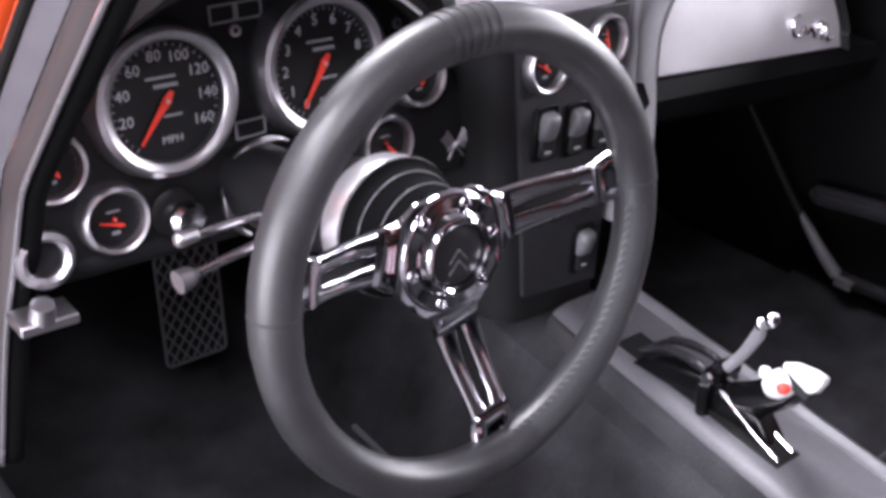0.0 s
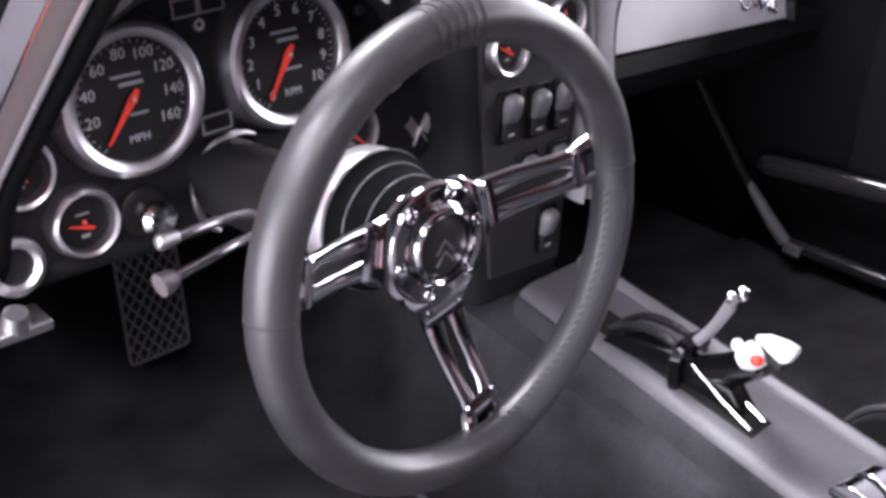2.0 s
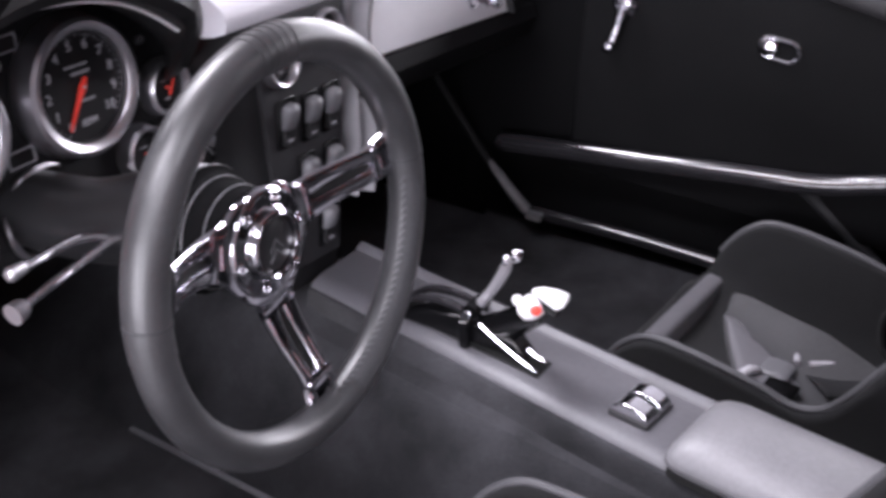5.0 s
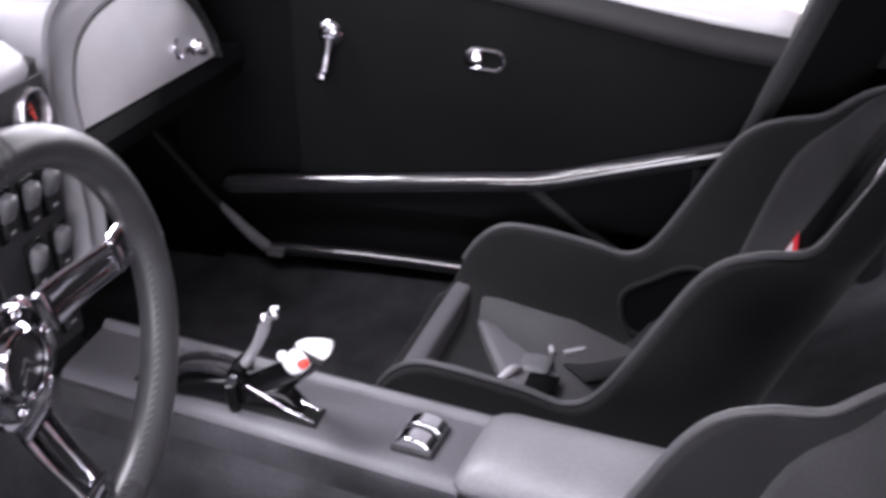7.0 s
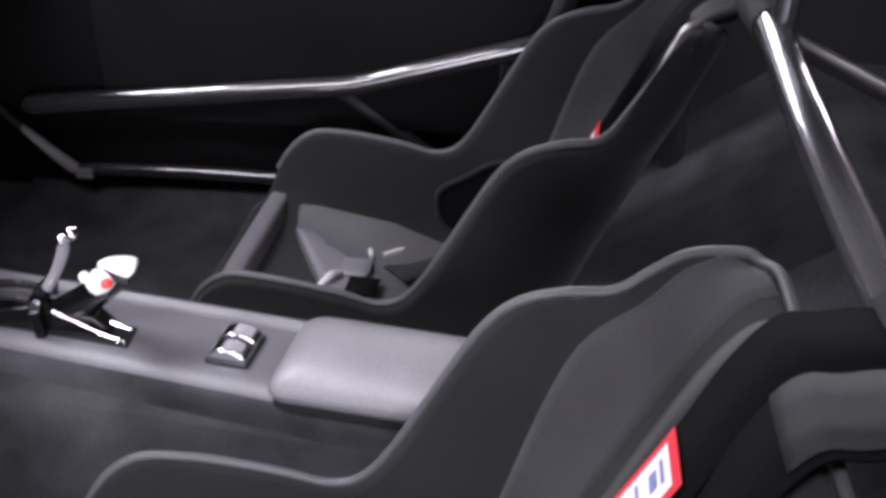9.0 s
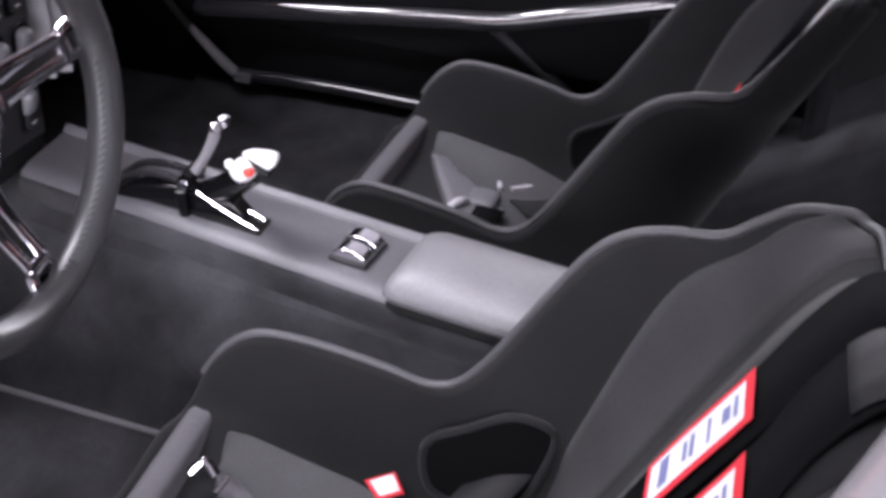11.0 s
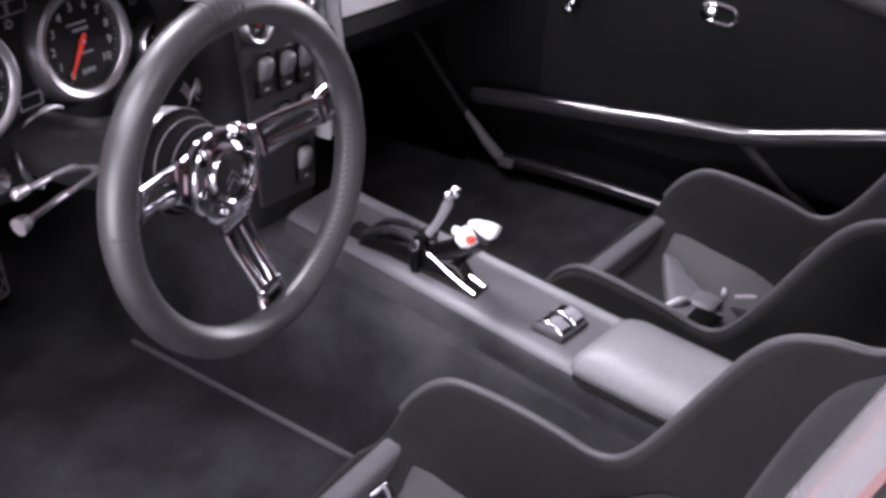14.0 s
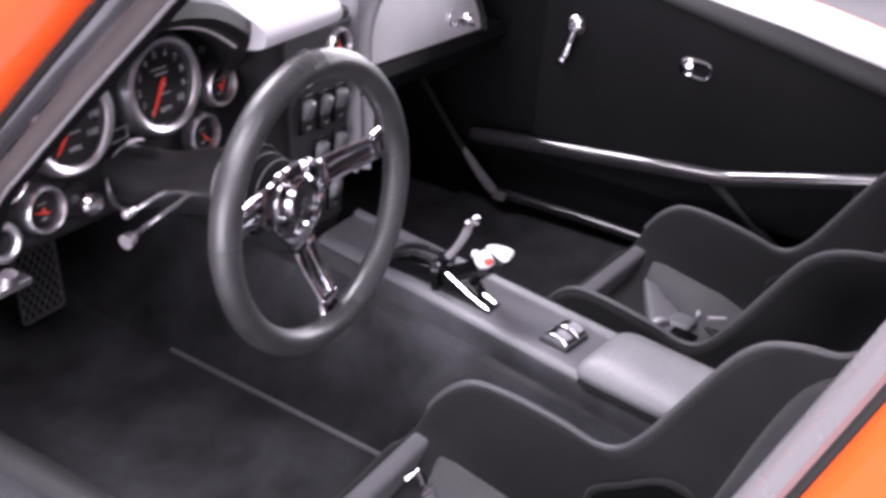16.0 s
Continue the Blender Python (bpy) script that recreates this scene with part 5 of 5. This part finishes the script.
def seat(cx, rise, yaw, crown):
    s = thing("bucket_seat", (cx, -0.35, 0.27), "low-back racing bucket seat in black velour with grey piping", "car seat", "bucket seats")
    top = len(SPINE) - 3
    sp = smooth_line([(y, z + crown * max(0, i - top + 1) / 3, 0) for i, (y, z) in enumerate(SPINE)], 3)
    wg = smooth_line([(y, z + crown * max(0, i - top + 1) / 3, 0) for i, (y, z) in enumerate(WING)], 3)
    hf = smooth_line([(h - crown * max(0, i - top), 0, 0) for i, h in enumerate(HALF)], 3)

    def across(st, u, k, lift=0.0):
        c, w, h = sp[st], wg[st], hf[st].x
        return (u * h, c.x + (w.x - c.x) * k, c.y + (w.y - c.y) * k + lift)

    def near(st):
        return 1.0 - (0.42 * ((st - 30) / 6) ** 1.3 if crown and st > 30 else 0.0)

    KN = ((0, 0, 0), (0.35, 0.0, 0), (0.60, 0.02, 0.004), (0.78, 0.12, 0.006), (0.895, 0.40, 0), (0.962, 0.74, 0), (1.0, 1.0, 0))
    rows = []
    for st in range(len(sp)):
        right = smooth_line([across(st, *q) for q in KN], 3)
        rows.append([(cx - p.x * near(st), p.y, p.z) for p in reversed(right)] + [(cx + p.x, p.y, p.z) for p in right[1:]])
    part("shell", grid(rows), "velour", s, "black velour cover", solid=-0.016, angle=60, out=(0, 0.6, 1))
    edge = [Vector(r[0]) + Vector((-0.006, 0, 0.002)) for r in rows[2:-2:2]] + [Vector(p) + Vector((0, -0.005, 0.004)) for p in rows[-1][3:-3:3]] + [Vector(r[-1]) + Vector((0.006, 0, 0.002)) for r in rows[-3:1:-2]]
    part("piping", tube(edge, 0.0047, 10, 5), "piping", s, "grey edge piping")

    def on(y, x, up):
        for (a, za), (b, zb) in zip(SPINE, SPINE[1:]):
            if b <= y <= a:
                return (cx + x, y, za + (zb - za) * (a - y) / (a - b) + up)
        return (cx + x, y, SPINE[0][1] + up)

    lip = [[(cx + x, y, z + 0.002 * math.cos(9 * x)) for y, z in ((-0.076, 0.335), (-0.077, 0.392), (-0.080, 0.401), (-0.086, 0.404), (-0.102, 0.403), (-0.108, 0.399), (-0.112, 0.380), (-0.112, 0.335))] for x in (-0.186, -0.180, -0.12, 0, 0.12, 0.180, 0.186)]
    part("front_lip", loft(lip), "velour_grey", s, "grey vinyl front lip", bevel=0.003)
    rows = []
    for u in (-1.0, -0.985, -0.9, -0.8, -0.7, -0.55, -0.4, -0.25, -0.1, 0.0, 0.1, 0.25, 0.4, 0.55, 0.7, 0.8, 0.9, 0.985, 1.0):
        front = -0.198 + 0.066 * min(1.0, abs(u) / 0.68) + 0.016 * max(0.0, abs(u) - 0.68)
        line = []
        for i, y in enumerate((front, front - 0.001, front - 0.006, front - 0.03, -0.24, -0.28, -0.33, -0.39, -0.40)):
            half = 0.155 - 0.18 * max(0.0, -0.15 - y)
            ridge = max(0.105 + 0.50 * (y + 0.165), 0.045)
            up = (-0.02, 0.003, 0.008, 0.011, 0.013, 0.013, 0.012, 0.009, -0.012)[i] + (0.0 if i in (0, 8) else 0.55 * max(0.0, abs(u) * half - ridge)) - (0.02 if abs(u) > 0.99 else 0.0)
            line.append(on(y, u * half, up))
        rows.append(line)
    cushion = part("cushion", loft(rows), "velour_mid", s, "dark velour seat cushion with a notched front", bevel=0.002)
    # the facing is a paler patch where light falls on the cushion
    facing = []
    for i in range(-10, 11):
        x = 0.0104 * i
        y0 = -0.198 + 0.066 * min(1.0, abs(x) / 0.105) - 0.005
        y1 = max(-0.165 - (0.105 - abs(x)) / 0.5, -0.285)
        facing.append([on(y0 + (y1 - y0) * k / 6, x, 0.0100 + 0.0055 * min(1.0, 3 * k / 6) - (0.003 if k == 6 else 0.0)) for k in range(7)])
    part("facing", grid(facing), "velour_grey", cushion, "front facing of the cushion, paler for light on it", solid=-0.004, out=(0, 0, 1))

    # padded back facing
    part("back_pad", grid([[(cx + x, y + 0.006, z + 0.002) for x, y, z in (across(st, u, 0.02 * abs(u), 0.004 * math.cos(3 * u)) for u in (-0.52, -0.40, -0.2, 0, 0.2, 0.40, 0.52))] for st in range(20, 37)]), "velour", s, "black velour back pad", solid=-0.010, out=(0, 1, 0.3))
    for sx in (-1, 1):
        pad = []
        for st in range(14, 37):
            f = (st - 14) / 22
            far = 0.26 + 0.66 * f
            line = smooth_line([across(st, *q) for q in KN], 4)
            lo, hi = 9, 9 + (len(line) - 11) * far
            row = []
            for i in range(9):
                g = lo + (hi - lo) * i / 8
                j = min(int(g), len(line) - 2)
                p = line[j].lerp(line[j + 1], g - j)
                up = (0.0035 + (0.020 * f * f if sx < 0 else 0.0)) * math.sin(math.pi * i / 8) ** 0.7 + 0.0006 - 0.008 * max(0.0, 0.28 - f) / 0.28
                row.append((cx + sx * (p.x - up * 0.5 * i / 8) * (near(st) if sx < 0 else 1.0), p.y + up, p.z + up * 0.4))
            pad.append(row)
        # the near bolster is paler: light on it is put in its colour
        part("bolster", grid(pad), "velour_soft" if sx > 0 else "lit_bolster", s, "dark grey side bolster" if sx > 0 else "side bolster, paler for the light on its side", solid=-0.004, angle=70, out=(0, 1, 0.3))
    # belt openings in the wings: solid plates, the shade inside them as colour
    for sx in (-1, 1):
        ol = [(p.x, p.y) for p in smooth_line([(-0.344, 0.428, 0), (-0.385, 0.456, 0), (-0.422, 0.478, 0), (-0.452, 0.481, 0), (-0.474, 0.468, 0), (-0.466, 0.425, 0), (-0.445, 0.380, 0), (-0.395, 0.366, 0), (-0.352, 0.378, 0)], 3, closed=True)]
        k = len(ol)

        def wing_x(y, z, d):
            return cx + sx * (0.1805 + d + 0.20 * (z - 0.42))
        slot = part("belt_slot", ([(wing_x(y, z, 0.0), y, z) for y, z in ol] + [(wing_x(y, z, -0.0135), y, z) for y, z in ol], [tuple(range(k)), tuple(range(2 * k - 1, k - 1, -1))] + [(i, (i + 1) % k, k + (i + 1) % k, k + i) for i in range(k)]), "void", s, "belt opening as a plate, its inner shade as colour", smooth=False)
        part("slot_rim", tube([(wing_x(y, z, -0.0125), y, z) for y, z in ol], 0.0048, 8, 2, closed=True), "velour", slot, "rolled velour rim")
    part("mount", box(cx - 0.15, cx + 0.15, -0.42, -0.12, 0.250, 0.315), "rubber", s, "black seat mount")
    s.matrix_basis = turned(cx, yaw) @ Matrix.Translation((cx, -0.35, 0.27 + rise))
    return s


def turned(cx, yaw):
    """A turn of a seat about its near wing."""
    pivot = Matrix.Translation((cx - 0.2, -0.35, 0))
    return pivot @ Matrix.Rotation(math.radians(yaw), 4, "Z") @ pivot.inverted()


# place across the car, height, turn, extra height of the back
SEATS = ((-0.393, 0.012, 0.0, 0.0), (0.335, 0.004, -4.3, 0.022))
for seat_x, seat_up, seat_turn, seat_crown in SEATS:
    seat(seat_x, seat_up, seat_turn, seat_crown)


def harness(cx, rise, yaw, slide):
    h = thing("racing_harness", (cx, -0.45, 0.35), "black racing harness with red-edged white labels and steel buckle", "harness", "harnesses")
    for x, top in (((-0.077, -0.036), (0.020, 0.040)) if cx < 0 else ((-0.040, -0.030), (0.052, 0.030))):
        gap = 0.003 if x < 0 else 0.0
        bar_z = (0.825 if cx > 0 else 0.792) - rise
        crest = 0.010 if cx > 0 else 0.0
        line = [(cx + top, -0.795, bar_z - 0.055), (cx + top, -0.792, bar_z - 0.010), (cx + top, -0.785, bar_z + 0.010 + gap), (cx + top, -0.765, bar_z + 0.016 + gap), (cx + top, -0.735, 0.5 * bar_z + 0.400 + gap), (cx + top, -0.706, 0.784 + gap + crest), (cx + 0.7 * top + 0.3 * x, -0.676 + gap, 0.746 + crest), (cx + x, -0.644 + gap, 0.69), (cx + x, -0.600, 0.60), (cx + x, -0.560, 0.505), (cx + x, -0.527, 0.42), (cx + x * 0.9, -0.49, 0.372), (cx + x * 0.8, -0.44, 0.352)]
        sm = smooth_line(line, 5)
        belt = [[(p.x - 0.040, p.y + 0.0195, p.z + 0.0072), (p.x, p.y + 0.0205, p.z + 0.0078), (p.x + 0.040, p.y + 0.0195, p.z + 0.0072)] for p in sm]
        b = part("shoulder_belt", grid(belt), "web", h, "black shoulder belt", solid=-0.003, out=(0, 1, 0.3))
        if x < 0:
            part("stitched_end", grid([[(p.x - w, p.y + 0.0215 + 0.0010 * (1 - abs(w) / 0.036), p.z + 0.0092) for w in (0.036, 0.012, -0.012, -0.036)] for p in sm[15:28]]), "web_grey", b, "grey stitched end of the belt", solid=0.0018, out=(0, 1, 0.3))
        # label: red edge, white field, plain blue bars
        def lab(t0, t1, hw, up):
            out = []
            for i in range(9):
                f = (slide + t0 + (t1 - t0) * i / 8) * 50 + 10
                j = min(int(f), len(sm) - 2)
                p = sm[j].lerp(sm[j + 1], f - j)
                out.append([(p.x - hw, p.y + 0.0225 + up, p.z + 0.009 + up * 0.3), (p.x + hw, p.y + 0.0225 + up, p.z + 0.009 + up * 0.3)])
            return grid(out)
        part("label", lab(0.443, 0.585, 0.030, 0.0022), "label_red", b, "red label edge", smooth=False)
        part("label_field", lab(0.455, 0.577, 0.022, 0.0030), "label_white", b, "white label field", smooth=False)
        for t0, t1, hw in ((0.463, 0.468, 0.012), (0.473, 0.483, 0.009), (0.497, 0.501, 0.014), (0.517, 0.522, 0.013), (0.526, 0.531, 0.011), (0.550, 0.562, 0.016)):
            part("label_bar", lab(t0, t1, hw, 0.0036), "label_blue", b, "blue lettering as plain bars", smooth=False)
    wrap = ((0.155, -0.7485, 0.844), (0.23, -0.750, 0.839), (0.32, -0.7525, 0.833), (0.40, -0.755, 0.827)) if cx > 0 else ((-0.300, -0.770, 0.805), (-0.37, -0.777, 0.798), (-0.44, -0.784, 0.791), (-0.51, -0.791, 0.784))
    part("strap_wrap", tube([turned(cx, yaw).inverted() @ Vector((x, y, z - rise)) for x, y, z in wrap], [0.0215, 0.0265, 0.0270, 0.0240], 18), "web_grey", h, "dark strap wound round the bar")
    for sx in (-1, 1):
        ln = smooth_line([(cx + sx * 0.196, -0.445, 0.425), (cx + sx * 0.165, -0.425, 0.405), (cx + sx * 0.12, -0.385, 0.364), (cx + sx * 0.07, -0.335, 0.352), (cx + sx * 0.045, -0.30, 0.352)], 5)
        part("lap_belt", grid([[(p.x - 0.016 * sx, p.y - 0.020, p.z + 0.001), (p.x, p.y, p.z + 0.004), (p.x + 0.016 * sx, p.y + 0.020, p.z + 0.001)] for p in ln]), "web_grey", h, "dark grey lap belt", solid=0.003)
    part("crotch_strap", grid([[(cx + x, y, z) for x in (-0.022, 0.0, 0.022)] for y, z in ((-0.190, 0.325), (-0.205, 0.342), (-0.222, 0.352), (-0.25, 0.356), (-0.285, 0.356))]), "web", h, "black crotch strap", solid=0.003, out=(0, 0, 1))
    part("buckle", moved(loft([arm_ring(0.044, 0.042, 0.0, 0.008), arm_ring(0.046, 0.044, 0.004, 0.008), arm_ring(0.038, 0.034, 0.008, 0.010)]), Matrix.Translation((cx + 0.045, -0.243, 0.356))), "switch", h, "black buckle")
    part("latch", tube([(cx - 0.012, -0.203, 0.358), (cx + 0.006, -0.217, 0.367), (cx + 0.022, -0.226, 0.362)], [0.005, 0.007, 0.004], 10), "silver", h, "bright latch lever")
    part("tongue", joined(tube([(cx + 0.078, -0.278, 0.364), (cx + 0.098, -0.306, 0.366)], 0.0045, 10, sharp=True), tube([(cx + 0.070, -0.262, 0.364), (cx + 0.092, -0.254, 0.364)], 0.004, 10, sharp=True)), "silver", h, "bright belt tongue")
    if slide < 0.07:
        # a loose chrome fitting by the front lip, an adjuster by the label
        part("end_fitting", joined(tube([(cx + 0.082, -0.122, 0.396), (cx + 0.090, -0.134, 0.408), (cx + 0.084, -0.148, 0.398)], 0.006, 10), tube([(cx + 0.064, -0.156, 0.394), (cx + 0.088, -0.160, 0.396)], 0.0035, 10, sharp=True)), "chrome", h, "chrome belt end fitting")
        part("adjuster", tube([(cx + 0.052, -0.506, 0.452), (cx + 0.062, -0.505, 0.462), (cx + 0.072, -0.508, 0.456), (cx + 0.070, -0.512, 0.442)], 0.0042, 10), "chrome", h, "chrome strap adjuster")
        part("lap_label", ([(cx + 0.116, -0.310, 0.385), (cx + 0.140, -0.288, 0.383), (cx + 0.150, -0.318, 0.396), (cx + 0.128, -0.335, 0.392)], [(0, 1, 2, 3)]), "label_red", h, "red label on the lap belt", solid=0.001)
        part("lap_label_field", ([(cx + 0.121, -0.311, 0.387), (cx + 0.139, -0.294, 0.3855), (cx + 0.1465, -0.317, 0.396), (cx + 0.130, -0.330, 0.393)], [(0, 1, 2, 3)]), "label_white", h, "white label field", solid=0.001)
    h.matrix_basis = turned(cx, yaw) @ Matrix.Translation((cx, -0.45, 0.35 + rise))
    return h


for (seat_x, seat_up, seat_turn, seat_crown), slide in zip(SEATS, (0.045, 0.155)):
    harness(seat_x, seat_up, seat_turn, slide)
